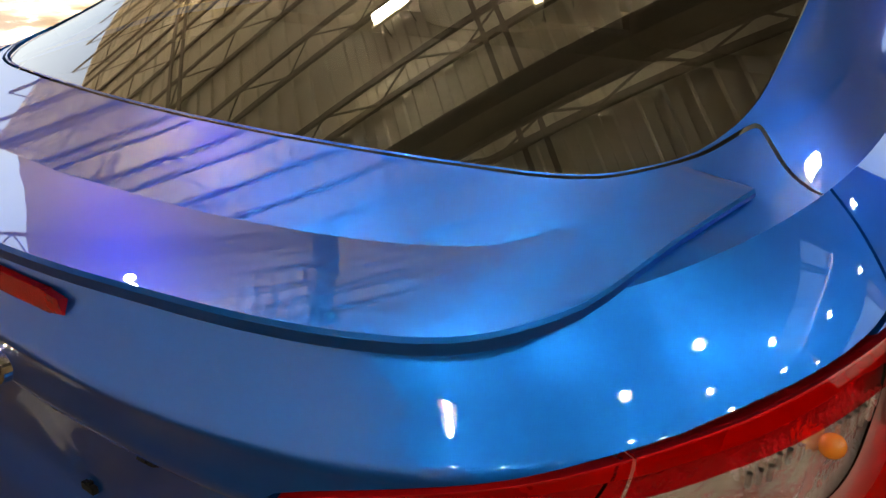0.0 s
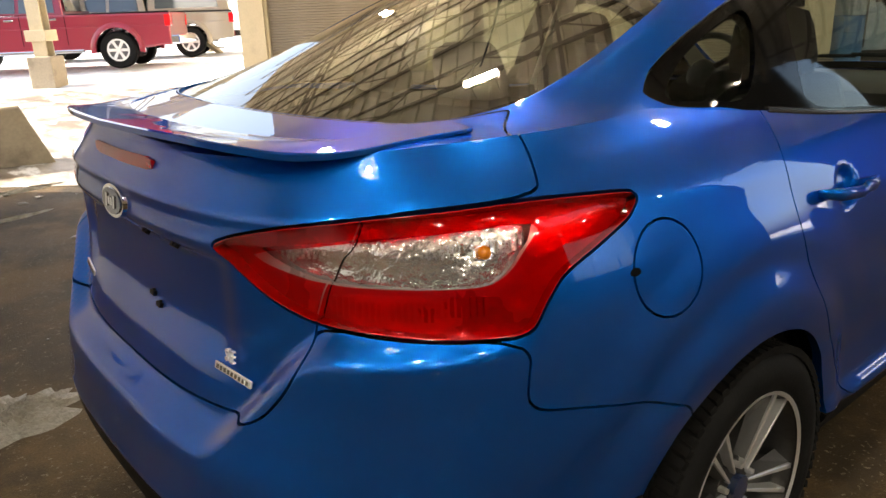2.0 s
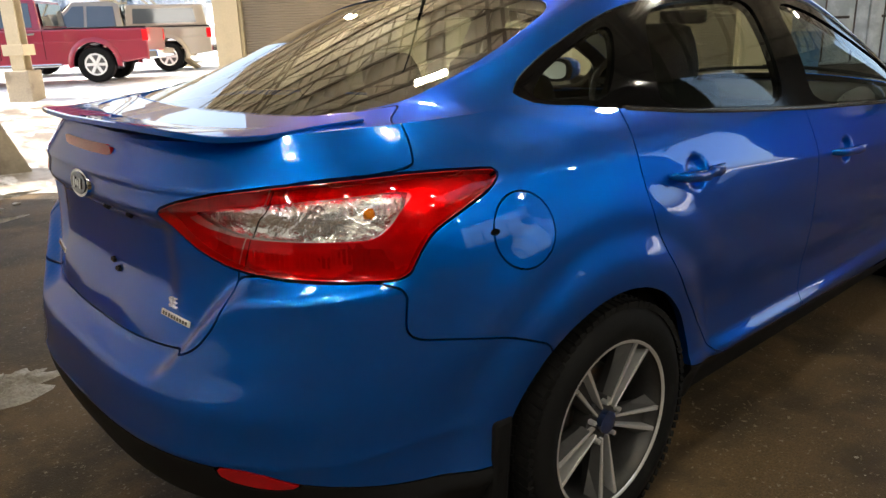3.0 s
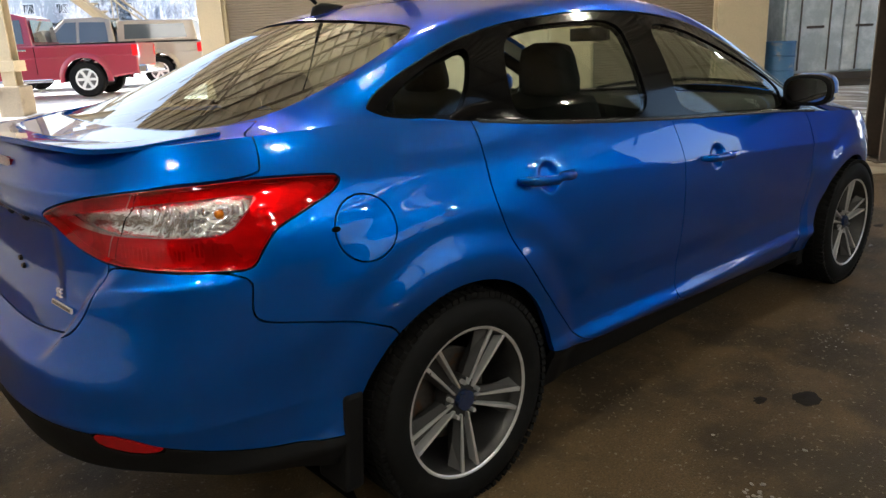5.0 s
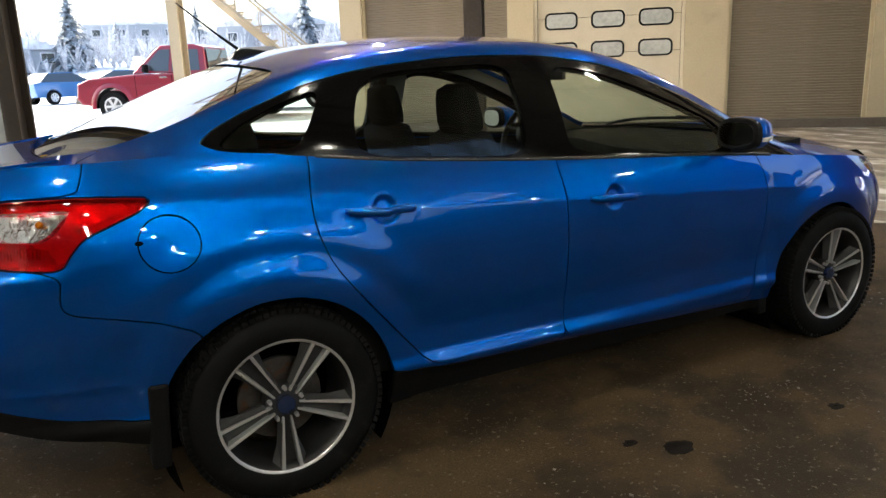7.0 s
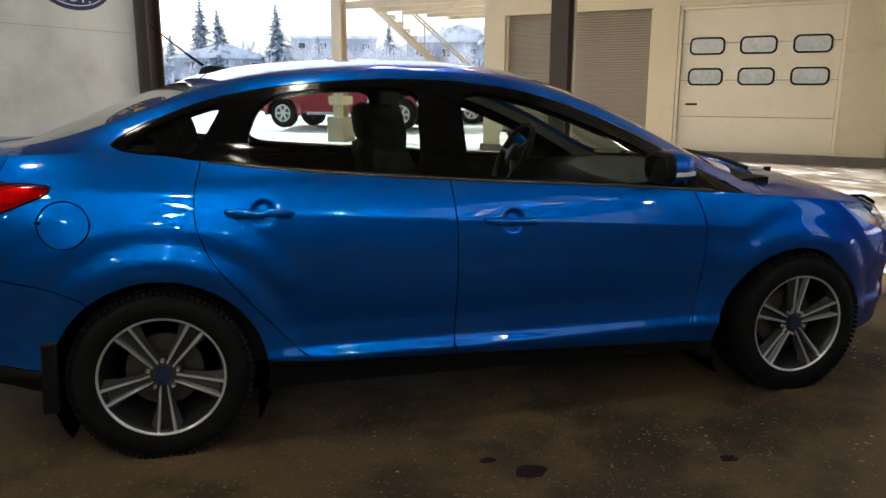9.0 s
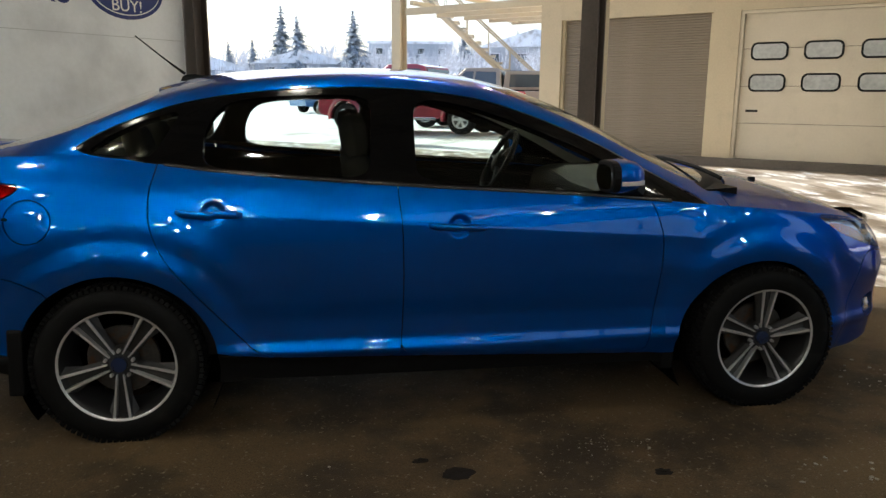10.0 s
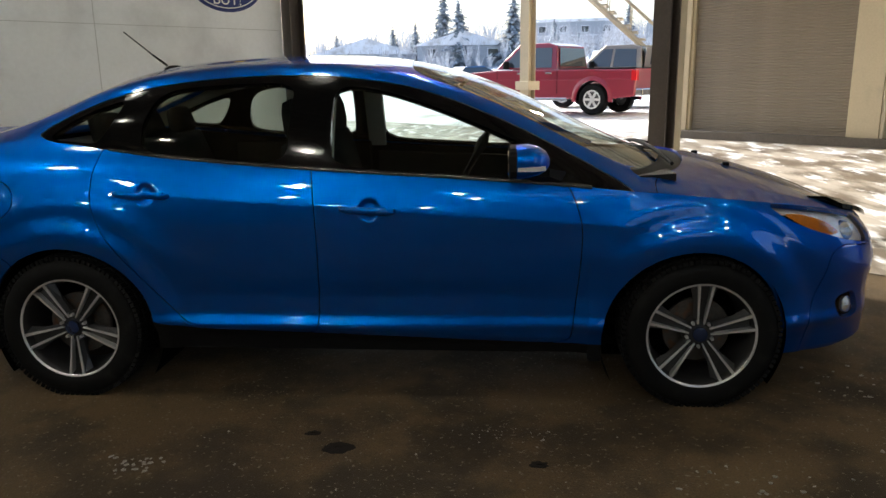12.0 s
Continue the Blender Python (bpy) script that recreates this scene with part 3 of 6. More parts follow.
def make_wheel():
    """A wheel on its axle along y, outside towards -y, round the origin."""
    hub = new("wheel")
    R, W = .318, .105
    bm = lathe(bmesh.new(), [(.215, .10), (.25, .108), (.285, .102), (.304, .088), (.313, .07), (.313, -.07), (.304, -.088), (.285, -.102), (.25, -.108), (.222, -.100), (.212, -.094)], 96)
    tyre = part("tyre", bm, RUBBER, hub, "black winter tyre")
    smooth(tyre, 30)
    bm = bmesh.new()
    rnd = random.Random(3)
    for k in range(84):
        a = 2 * math.pi * k / 84
        for row, (w0, w1) in enumerate(((-.098, -.058), (-.054, -.006), (.006, .054), (.058, .098))):
            off = (row % 2) * math.pi / 84 + rnd.uniform(-.004, .004)
            rr = .308 if row in (0, 3) else .3125
            m = Matrix.Rotation(-(a + off), 4, "Y") @ Matrix.Translation((rr, (w0 + w1) / 2, 0)) @ Matrix.Rotation(radians(12 if row % 2 else -12), 4, "X")
            bmesh.ops.create_cube(bm, size=1, matrix=m @ Matrix.Diagonal((.016, w1 - w0, .0165, 1)))
    part("tread", bm, RUBBER, tyre)
    bm = lathe(bmesh.new(), [(.214, -.096), (.2185, -.099), (.2185, -.092), (.2125, -.086), (.205, -.066), (.196, -.03), (.192, .09), (.214, .098)], 96)
    rim = part("rim", bm, ALLOY_DARK, hub, "dark alloy barrel of the rim")
    smooth(rim, 35)
    bm = lathe(bmesh.new(), [(.2200, -.0975), (.2195, -.1000), (.2140, -.0995), (.2105, -.096)], 96)
    smooth(part("rim_lip", bm, ALLOY, rim, "machined silver rim edge"))
    for k in range(5):
        a = math.pi / 2 + 2 * math.pi * k / 5
        bm = bmesh.new()
        spoke(bm, a, .0, .035, .208, .020, .036, -.052, -.058, .03)
        part("spoke_back", bm, ALLOY_DARK, rim)
        for sgn in (-1, 1):
            bm = bmesh.new()
            rim_pts = [(r * math.cos(a) - h * sgn * math.sin(a), yy, r * math.sin(a) + h * sgn * math.cos(a)) for r, h, yy in
                       ((.060, .018, -.072), (.210, .037, -.084), (.206, .060, -.052), (.130, .034, -.048), (.060, .024, -.048))]
            bm.faces.new([bm.verts.new(q) for q in rim_pts])
            if sgn > 0:
                bmesh.ops.reverse_faces(bm, faces=bm.faces)
            part("spoke_flank", bm, ALLOY_GREY, rim, "grey painted spoke flank")
        for sgn in (-1, 1):
            bm = bmesh.new()
            spoke(bm, a, .0120 * sgn, .042, .213, .0031, .0062, -.074, -.0890, .034, .0295 * sgn)
            bmesh.ops.recalc_face_normals(bm, faces=bm.faces)
            bmesh.ops.bevel(bm, geom=bm.edges[:], offset=.0012, segments=1, affect="EDGES")
            part("spoke", bm, ALLOY, rim, "machined silver spoke")
        b = a + math.pi / 5
        bm = rod(bmesh.new(), (.053 * math.cos(b), -.050, .053 * math.sin(b)), (.053 * math.cos(b), -.079, .053 * math.sin(b)), .0085, .0060, 12)
        part("wheel_nut", bm, ALLOY, rim, "bright lug nut")
    bm = lathe(bmesh.new(), [(.0, -.066), (.036, -.066), (.062, -.060), (.066, -.045), (.066, -.02)], 40)
    smooth(part("hub_plate", bm, ALLOY_DARK, rim))
    bm = lathe(bmesh.new(), [(.0, -.084), (.018, -.0838), (.029, -.081), (.031, -.060)], 32)
    smooth(part("centre_cap", bm, NIGHT_BLUE, rim, "dark blue centre cap"))
    bm = lathe(bmesh.new(), [(.0, -.022), (.060, -.022), (.062, -.006), (.134, -.006), (.137, .0), (.134, .012), (.0, .012)], 48)
    smooth(part("brake_disc", bm, STEEL, hub, "rusty steel brake disc"))
    return hub


wheel = make_wheel()
wheel.parent = car
wheel.matrix_basis = pose(0, -.762, .318, 0, 36, 0)
for xx, yy, turn in ((2.648, -.762, 0), (0, .762, 180), (2.648, .762, 180)):
    copy_thing(wheel, pose(xx, yy, .318, 0, 3 if turn == 0 else 50, turn))
for side in (-1, 1):
    for cx, cz, r in ARCH_R:
        bm = bmesh.new()
        n = 40
        ends = []
        for yy in (.80, .48):
            ends.append([bm.verts.new((cx + (r + .012) * math.cos(a), yy * side, cz + (r + .012) * math.sin(a))) for a in [math.pi * (-.18 + 1.36 * k / n) for k in range(n + 1)]])
        for k in range(n):
            bm.faces.new((ends[0][k], ends[0][k + 1], ends[1][k + 1], ends[1][k]))
        bm.faces.new(ends[1])
        part("wheel_housing", bm, SEAM_DARK, car)
    for cx, tip in ((-.345, .205), (2.262, .18)):
        bm = bmesh.new()
        block(bm, cx - .045 if cx < 0 else cx - .075, cx + .012 if cx < 0 else cx - .018, -.070, .070, tip, .47 if cx < 0 else .40, .012)
        for v in bm.verts:
            k = (.47 - v.co.z) / .32
            v.co.x += -.02 * k if cx < 0 else .02 * k
            v.co.y = v.co.y * (1 - .1 * k) + (.766 if cx < 0 else .740) * side
        part("mud_flap", bm, BLACK_PLASTIC, car, "black rubber mud flap")
bm = block(bmesh.new(), -.40, 2.9, -.62, .62, .19, .24, .01)
part("underbody", bm, SEAM_DARK, car)


# ---- the car's fittings ----
LOW = {side: lower_body(side) for side in (-1, 1)}
LOWN = {}
for side in (-1, 1):
    LOWN[side] = grid_rows(*LOW[side], side)[0]


def spot(s, z, side=-1):
    """A place on the lower body and the way out of it."""
    r = LOWN[side]
    k = int(np.argmin((r[:, 6] - s) ** 2 + (r[:, 2] - z) ** 2))
    n = Vector(r[k, 3:6]).normalized()
    return Vector(r[k, :3]), n


def frame_at(p, n, up=(0, 0, 1)):
    """A pose at p whose z points along n and whose y is upwards."""
    n = Vector(n).normalized()
    right = Vector(up).cross(n).normalized()
    top = n.cross(right)
    m = Matrix((right, top, n)).transposed().to_4x4()
    m.translation = p
    return m


def disc(bm, m, rx, ry, h, steps=40, dome=.0, hole=0.0):
    """A raised oval plate in the pose m."""
    rim0 = [bm.verts.new(m @ Vector((rx * math.cos(a), ry * math.sin(a), 0))) for a in [2 * math.pi * k / steps for k in range(steps)]]
    rim1 = [bm.verts.new(m @ Vector((rx * .96 * math.cos(a), ry * .96 * math.sin(a), h))) for a in [2 * math.pi * k / steps for k in range(steps)]]
    rim2 = [bm.verts.new(m @ Vector((rx * .5 * math.cos(a), ry * .5 * math.sin(a), h + dome * .8))) for a in [2 * math.pi * k / steps for k in range(steps)]]
    c = bm.verts.new(m @ Vector((0, 0, h + dome)))
    for k in range(steps):
        j = (k + 1) % steps
        bm.faces.new((rim0[k], rim0[j], rim1[j], rim1[k]))
        bm.faces.new((rim1[k], rim1[j], rim2[j], rim2[k]))
        bm.faces.new((rim2[k], rim2[j], c))
    return bm


def loft(bm, sections, closed=True, caps=True):
    """Skins a row of sections, each a list of places."""
    loops = [[bm.verts.new(p) for p in s] for s in sections]
    n = len(loops[0])
    for a, b in zip(loops, loops[1:]):
        for k in range(n if closed else n - 1):
            j = (k + 1) % n
            bm.faces.new((a[k], a[j], b[j], b[k]))
    if caps and closed:
        bm.faces.new(list(reversed(loops[0])))
        bm.faces.new(loops[-1])
    bmesh.ops.recalc_face_normals(bm, faces=bm.faces)
    return bm


# boot spoiler
UPX, UPY, UPZ = upper_body(1)[:3]


def deck_z(x, y):
    """The height of the upper body over a place."""
    k = int(np.argmin(np.abs(UPX[0] - x)))
    return float(np.interp(abs(y), UPY[::-1, k], UPZ[::-1, k]))


edge_x = line([0, .2, .30, .38, .46, .52, .56, .59, .617], [-.896, -.886, -.872, -.855, -.825, -.782, -.720, -.612, -.525])
edge_z = line([0, .2, .30, .38, .46, .52, .56, .59, .617], [1.116, 1.116, 1.114, 1.110, 1.103, 1.096, 1.0945, 1.1035, 1.110])
sections = []
for k in range(97):
    u = -1 + 2 * k / 96
    yy = .617 * math.copysign(1 - (1 - abs(u)) ** 2.2, u) if u else 0.0
    ex = float(edge_x(abs(yy)))
    ez = float(edge_z(abs(yy)))
    w = float(ramp(.617 - abs(yy), 0, .10))
    inner_y = yy * (1 - .10 * ramp(abs(yy), .45, .617))
    ix = ex + .01 + .13 * w
    iz = deck_z(ix, inner_y) + .0015
    t = .003 + .006 * w
    sections.append([(ix, inner_y, iz), ((ix * 2 + ex) / 3, (inner_y * 2 + yy) / 3, (iz * 2 + ez) / 3), (ex + .004, yy * .997, ez), (ex, yy, ez - .002), (ex + .001, yy, ez - .003 - t),
                     (ex + .004 + .046 * w, yy * .965, ez - .004 - t - .004 * w), (ix, inner_y, iz - .04)])
spoiler = part("spoiler", loft(bmesh.new(), sections), PAINT, car, "blue lip spoiler on the boot lid")
smooth(spoiler, 22)

# high brake lamp, badges and clips on the boot lid
def strip(name, s0, s1, z0, z1, mat, label, both=True, lift=.006, round_r=.012, n=24):
    """A raised strip that follows the tail across the middle of the car."""
    secs = []
    path = []
    for side in ((-1, 1) if both else (-1,)):
        for k in range(n + 1):
            s = s0 + (s1 - s0) * k / n
            pt, nn = spot(s, (z0 + z1) / 2, side)
            path.append((pt, nn))
    path.sort(key=lambda q: q[0].y)
    for i, (pt, nn) in enumerate(path):
        e = min(i, len(path) - 1 - i) / (len(path) - 1)
        hgt = (z1 - z0) / 2 * min(1, .35 + e * 14)
        secs.append([pt + Vector((0, 0, -hgt)) - nn * .004, pt + Vector((0, 0, -hgt * .85)) + nn * lift, pt + Vector((0, 0, hgt * .85)) + nn * lift, pt + Vector((0, 0, hgt)) - nn * .004])
    return smooth(part(name, loft(bmesh.new(), secs), mat, car, label), 40)


strip("high_brake_lamp", -1.46, -1.285, 1.031, 1.060, RED_DARK, "dark red high-level brake lamp", lift=.006)
pt, nn = spot(-1.46, .962)
nn.y = 0
badge = part("rear_badge", disc(bmesh.new(), frame_at(pt - nn * .004, nn), .066, .033, .012), CHROME, car, "chrome-rimmed oval badge")
smooth(badge)
inner = part("badge_face", disc(bmesh.new(), frame_at(pt + nn * .0085, nn), .056, .0255, .002), NIGHT_BLUE, badge, "dark oval badge face")
bm = bmesh.new()
for k, (bx, bw, bh) in enumerate(((-.022, .010, .026), (-.006, .012, .014), (.008, .010, .014), (.022, .009, .024))):
    bmesh.ops.create_cube(bm, size=1, matrix=frame_at(pt + nn * .0115, nn) @ Matrix.Translation((bx, 0, 0)) @ Matrix.Diagonal((bw, bh, .002, 1)))
part("badge_mark", bm, CHROME, badge)
for s, z in ((-1.355, .915), (-1.222, .917), (-1.42, .780), (-1.36, .766)):
    pt, nn = spot(s, z)
    bm = block(bmesh.new(), -.011, .011, -.0045, .0045, -.002, .007, .0015)
    bmesh.ops.create_cube(bm, size=1, matrix=Matrix.Translation((.001, .001, .002)) @ Matrix.Diagonal((.006, .014, .007, 1)))
    bmesh.ops.transform(bm, matrix=frame_at(pt, nn), verts=bm.verts)
    part("plate_clip", bm, BLACK_PLASTIC, car, "black plastic plate clip")


def lettering(name, text, size, m, mat, parent=None, depth=.002, align="CENTER"):
    """Raised letters in the built-in font, turned into a mesh."""
    cu = bpy.data.curves.new(name, "FONT")
    cu.body, cu.size, cu.extrude, cu.align_x = text, size, depth, align
    tmp = new(name + "_text", cu)
    me = bpy.data.meshes.new_from_object(tmp.evaluated_get(bpy.context.evaluated_depsgraph_get()))
    bpy.data.objects.remove(tmp)
    bpy.data.curves.remove(cu)
    me.materials.append(mat)
    ob = new(name, me)
    if parent:
        ob.parent = parent
    ob.matrix_basis = m
    return ob


for side in (-1, 1):
    if side < 0:
        pt, nn = spot(-1.068, .748)
        bl = lettering("trim_letters", "SE", .030, frame_at(pt + nn * .009, nn), SILVER, car, .003)
        tagged(bl, "small chrome trim letters")
    pt, nn = spot(-1.062 if side < 0 else -1.08, .725, side)
    m = frame_at(pt, nn) @ pose(0, 0, 0, 0, 0, -4)
    bm = block(bmesh.new(), -.052, .052, -.0065, .0065, 0, .004, .0015)
    bmesh.ops.transform(bm, matrix=m, verts=bm.verts)
    plate = part("trim_badge", bm, SILVER, car, "bright silver trim badge")
    bm = bmesh.new()
    for k in range(9):
        bmesh.ops.create_cube(bm, size=1, matrix=m @ Matrix.Translation((-.042 + .0105 * k, 0, .0045)) @ Matrix.Diagonal((.005, .007, .002, 1)))
    part("badge_mark", bm, STEEL, plate)

# fuel door latch
pt, nn = spot(-.357, .876)
bm = bmesh.new()
disc(bm, frame_at(pt - nn * .002, nn), .012, .007, .003)
smooth(part("fuel_latch", bm, SEAM_DARK, car, "dark finger notch of the fuel door"))


# the slim trim strip under the side windows
DARK_CHROME = material("dark_chrome", (.07, .068, .066), .22, .7, scale=200, vary=.1)
for side in (-1, 1):
    bx, by, bz = (a[-1] for a in LOW[side][:3])
    secs = []
    for xx in np.linspace(.19, 2.20, 60):
        yy, zz = float(np.interp(xx, bx[90:-64], by[90:-64])), float(np.interp(xx, bx[90:-64], bz[90:-64]))
        secs.append([(xx, yy + side * dy, zz + dz) for dy, dz in ((-.010, -.005), (.0035, -.005), (.0045, .0), (.0025, .006), (-.012, .010))])
    smooth(part("belt_strip", loft(bmesh.new(), secs), DARK_CHROME, car, "dark chrome belt strip"), 50)


# door handles
def handle(s0, s1, z, side):
    secs = []
    for k in range(17):
        u = k / 16
        s = s0 + (s1 - s0) * u
        base, nn = spot(s, z - .010 * u, side)
        plain = Vector((base.x, side * float(half_width(z)) * .997, base.z))
        lift = .004 + .030 * min(1, 5 * u, 5 * (1 - u)) ** .5 + .004 * math.sin(math.pi * u)
        h = .0075 + .0065 * min(1, 6 * u, 6 * (1 - u)) ** .5
        c = plain + Vector((0, side * lift, 0))
        secs.append([c + Vector((0, side * math.cos(a) * .008, math.sin(a) * h)) for a in [2 * math.pi * q / 12 for q in range(12)]])
    return smooth(part("door_handle", loft(bmesh.new(), secs), PAINT, car, "blue pull handle"), 60)


for side in (-1, 1):
    handle(.236, .486, .898, side)
    handle(1.185, 1.425, .836, side)
    for s in (.450, 1.392):
        pt, nn = spot(s, .890 if s < 1 else .829, side)
        bm = block(bmesh.new(), -.02, .02, -.010, .010, -.01, .030, .004)
        bmesh.ops.transform(bm, matrix=frame_at(pt, nn), verts=bm.verts)
        part("handle_foot", bm, PAINT, car)

# door mirrors
for side in (-1, 1):
    def ring_of(x, cy, cz, ry, rz, n=20):
        return [(x, side * (cy + ry * math.copysign(abs(math.cos(a)) ** .7, math.cos(a))), cz + rz * math.copysign(abs(math.sin(a)) ** .7, math.sin(a))) for a in [2 * math.pi * k / n for k in range(n)]]
    secs = [ring_of(1.885, .912, 1.030, .096, .060), ring_of(1.905, .912, 1.031, .099, .065), ring_of(1.94, .912, 1.034, .097, .064), ring_of(1.98, .908, 1.034, .084, .055), ring_of(2.01, .902, 1.032, .060, .040), ring_of(2.025, .90, 1.030, .025, .018)]
    shell = smooth(part("door_mirror", loft(bmesh.new(), secs), PAINT, car, "blue door mirror with clear indicator"), 50)
    secs = [ring_of(1.870, .912, 1.030, .090, .055), ring_of(1.874, .912, 1.030, .098, .063), ring_of(1.900, .912, 1.030, .099, .064)]
    part("mirror_rim", loft(bmesh.new(), secs), BLACK_PLASTIC, shell)
    secs = [ring_of(1.866, .912, 1.030, .082, .047), ring_of(1.872, .912, 1.030, .082, .047)]
    part("mirror_glass", loft(bmesh.new(), secs), MIRROR, shell, "mirror glass")
    bm = bmesh.new()
    pts = []
    for k in range(13):
        x = 1.903 + .105 * k / 12
        ry = float(line([1.885, 1.94, 1.98, 2.01, 2.025], [.0995, .0975, .084, .061, .03])(x))
        pts.append([(x, side * (.910 + ry - .010), 1.001), (x, side * (.910 + ry - .001), 1.002), (x, side * (.910 + ry + .001), 1.018), (x, side * (.910 + ry - .010), 1.020)])
    part("mirror_indicator", loft(bm, pts), material("indicator_lens", (.75, .76, .78), .15, scale=300, vary=.1, coat=1) if side < 0 else bpy.data.materials["indicator_lens"], shell, "clear indicator strip")
    secs = [[(x, side * y, z) for x, y, z in ((1.93, .86, 1.0), (2.03, .86, .995), (2.03, .86, .965), (1.93, .86, .962))],
            [(x, side * y, z) for x, y, z in ((1.99, .775, .985), (2.10, .775, .975), (2.10, .775, .93), (1.99, .775, .93))]]
    part("mirror_arm", loft(bmesh.new(), secs), BLACK_PLASTIC, shell)

# roof aerial
secs = []
for x, w, h in ((.13, .006, .006), (.145, .022, .030), (.17, .028, .034), (.20, .027, .028), (.235, .019, .016), (.26, .008, .006), (.27, .002, .002)):
    z0 = float(crown_z(x)) - .004
    secs.append([(x, w * math.cos(a), z0 + h * max(0, math.sin(a)) ** .8) for a in [math.pi * k / 8 for k in range(9)]])
aerial = smooth(part("aerial_base", loft(bmesh.new(), secs), BLACK_PLASTIC, car, "black roof aerial"), 60)
bm = rod(bmesh.new(), (.155, 0, 1.425), (.085, 0, 1.478), .0065, .005)
rod(bm, (.085, 0, 1.478), (-.055, 0, 1.592), .0036, .0026, 8)
part("aerial_mast", bm, BLACK_PLASTIC, aerial)

# lamps: what shows behind the clear lenses
for side in (-1, 1):
    for s, z in ((-.605, .948),):
        pt, nn = spot(s, z, side)
        bm = bmesh.new()
        bmesh.ops.create_uvsphere(bm, u_segments=16, v_segments=10, radius=.0105, matrix=Matrix.Translation(pt - nn * .017))
        smooth(part("amber_bulb", bm, AMBER, car, "amber lamp bulb"), 80)
    low = grid_rows(*LOW[side], side)
    field = inside_of(HEADLAMP)
    body = cut(*low, field, .003)
    amber = inside_of([(2.925, .805), (3.00, .798), (3.09, .765), (3.135, .705), (3.06, .700), (2.97, .750)])
    panel("headlamp_bowl", *cut(*body, outside(amber)), HEAD_BOWL, car, "bright headlamp reflector", depth=0, sink=.035)
    panel("headlamp_amber", *cut(*body, amber), AMBER, car, "amber headlamp reflector", depth=0, sink=.012)
    pt, nn = spot(3.22, .715, side)
    bm = bmesh.new()
    bmesh.ops.create_uvsphere(bm, u_segments=24, v_segments=16, radius=.048, matrix=Matrix.Translation(pt - nn * .055))
    smooth(part("headlamp_projector", bm, REFLECTOR, car), 80)
    fog_field = inside_of(FOG)
    panel("fog_bowl", *cut(*low, fog_field, .002), BLACK_PLASTIC, car, depth=0, sink=.04)
    pt, nn = spot(3.165, .385, side)
    bm = disc(bmesh.new(), frame_at(pt - nn * .025, nn), .036, .036, .012, dome=.008)
    smooth(part("fog_bulb", bm, REFLECTOR, car, "round fog lamp"), 50)
    # ribs inside the red lamp
    bm = bmesh.new()
    for k in range(22):
        pt, nn = spot(-.86 + .011 * k, .872, side)
        bmesh.ops.create_cube(bm, size=1, matrix=frame_at(pt - nn * .016, nn) @ Matrix.Diagonal((.006, .030, .006, 1)))
    part("lamp_ribs", bm, LAMP_BOWL, car)
    bm = bmesh.new()
    for s0, n, z0, hh in ((-.935, 17, .940, .014), (-.592, 14, .955, .020), (-.690, 12, .952, .014)):
        for k in range(n):
            pt, nn = spot(s0 + .0047 * k, z0 + .0006 * k, side)
            rod(bm, pt - nn * .019 - Vector((0, 0, hh / 2)), pt - nn * .019 + Vector((0, 0, hh / 2)), .0024, steps=8)
    part("lens_flutes", bm, REFLECTOR, car, "fluted clear plastic inside the lamp")

# bonnet deflector, wipers, washer jets
secs = []
for k in range(41):
    yy = -.56 + 1.12 * k / 40
    x0 = 3.505 - .33 * (abs(yy) / .6) ** 2.4
    z0 = float(crown_z(x0)) * (1 - (abs(yy) / .62) ** 2.3) + (float(rail_z(x0)) - .01) * (abs(yy) / .62) ** 2.3
    secs.append([(x0 - .10, yy, z0 + .040), (x0 - .02, yy, z0 + .038), (x0 + .045, yy, z0 + .006), (x0 + .05, yy, z0 - .014), (x0 + .035, yy, z0 - .008), (x0 - .03, yy, z0 + .026), (x0 - .10, yy, z0 + .030)])
smooth(part("bonnet_deflector", loft(bmesh.new(), secs), BLACK_GLOSS, car, "black plastic bonnet deflector"), 40)
for y0, y1, x1 in ((-.52, .05, 2.49), (.05, .62, 2.43)):
    bm = bmesh.new()
    pts = []
    for k in range(13):
        u = k / 12
        yy = y0 + (y1 - y0) * u
        xx = 2.57 - .05 * u
        zz = float(crown_z(xx)) * (1 - (abs(yy) / .68) ** 2.3) + float(rail_z(xx)) * (abs(yy) / .68) ** 2.3 + .010
        pts.append([(xx + .008 * math.cos(a), yy, zz + .010 * math.sin(a)) for a in [math.pi * q / 3 for q in range(6)]])
    part("wiper", loft(bm, pts), BLACK_PLASTIC, car, "black wiper blade")
for yy in (-.28, .28):
    z0 = float(crown_z(2.86)) - .012
    smooth(part("washer_jet", block(bmesh.new(), 2.85, 2.88, yy - .013, yy + .013, z0 - .01, z0 + .014, .005), BLACK_PLASTIC, car))

# ---- inside the car ----
def cushion(bm, m, sx, sy, sz, bevel, taper=0.0):
    b2 = bmesh.new()
    block(b2, -sx / 2, sx / 2, -sy / 2, sy / 2, -sz / 2, sz / 2, bevel)
    bmesh.ops.subdivide_edges(b2, edges=[e for e in b2.edges if e.calc_length() > .12], cuts=4, use_grid_fill=True)
    for v in b2.verts:
        q = 1 - (2 * v.co.y / sy) ** 2 * .18
        v.co.x *= q
        v.co.y *= 1 - taper * max(0, v.co.z / sz + .5) ** 1.5
    bmesh.ops.transform(b2, matrix=m, verts=b2.verts)
    tmp = bpy.data.meshes.new("tmp")
    b2.to_mesh(tmp)
    b2.free()
    bm.from_mesh(tmp)
    bpy.data.meshes.remove(tmp)
    return bm


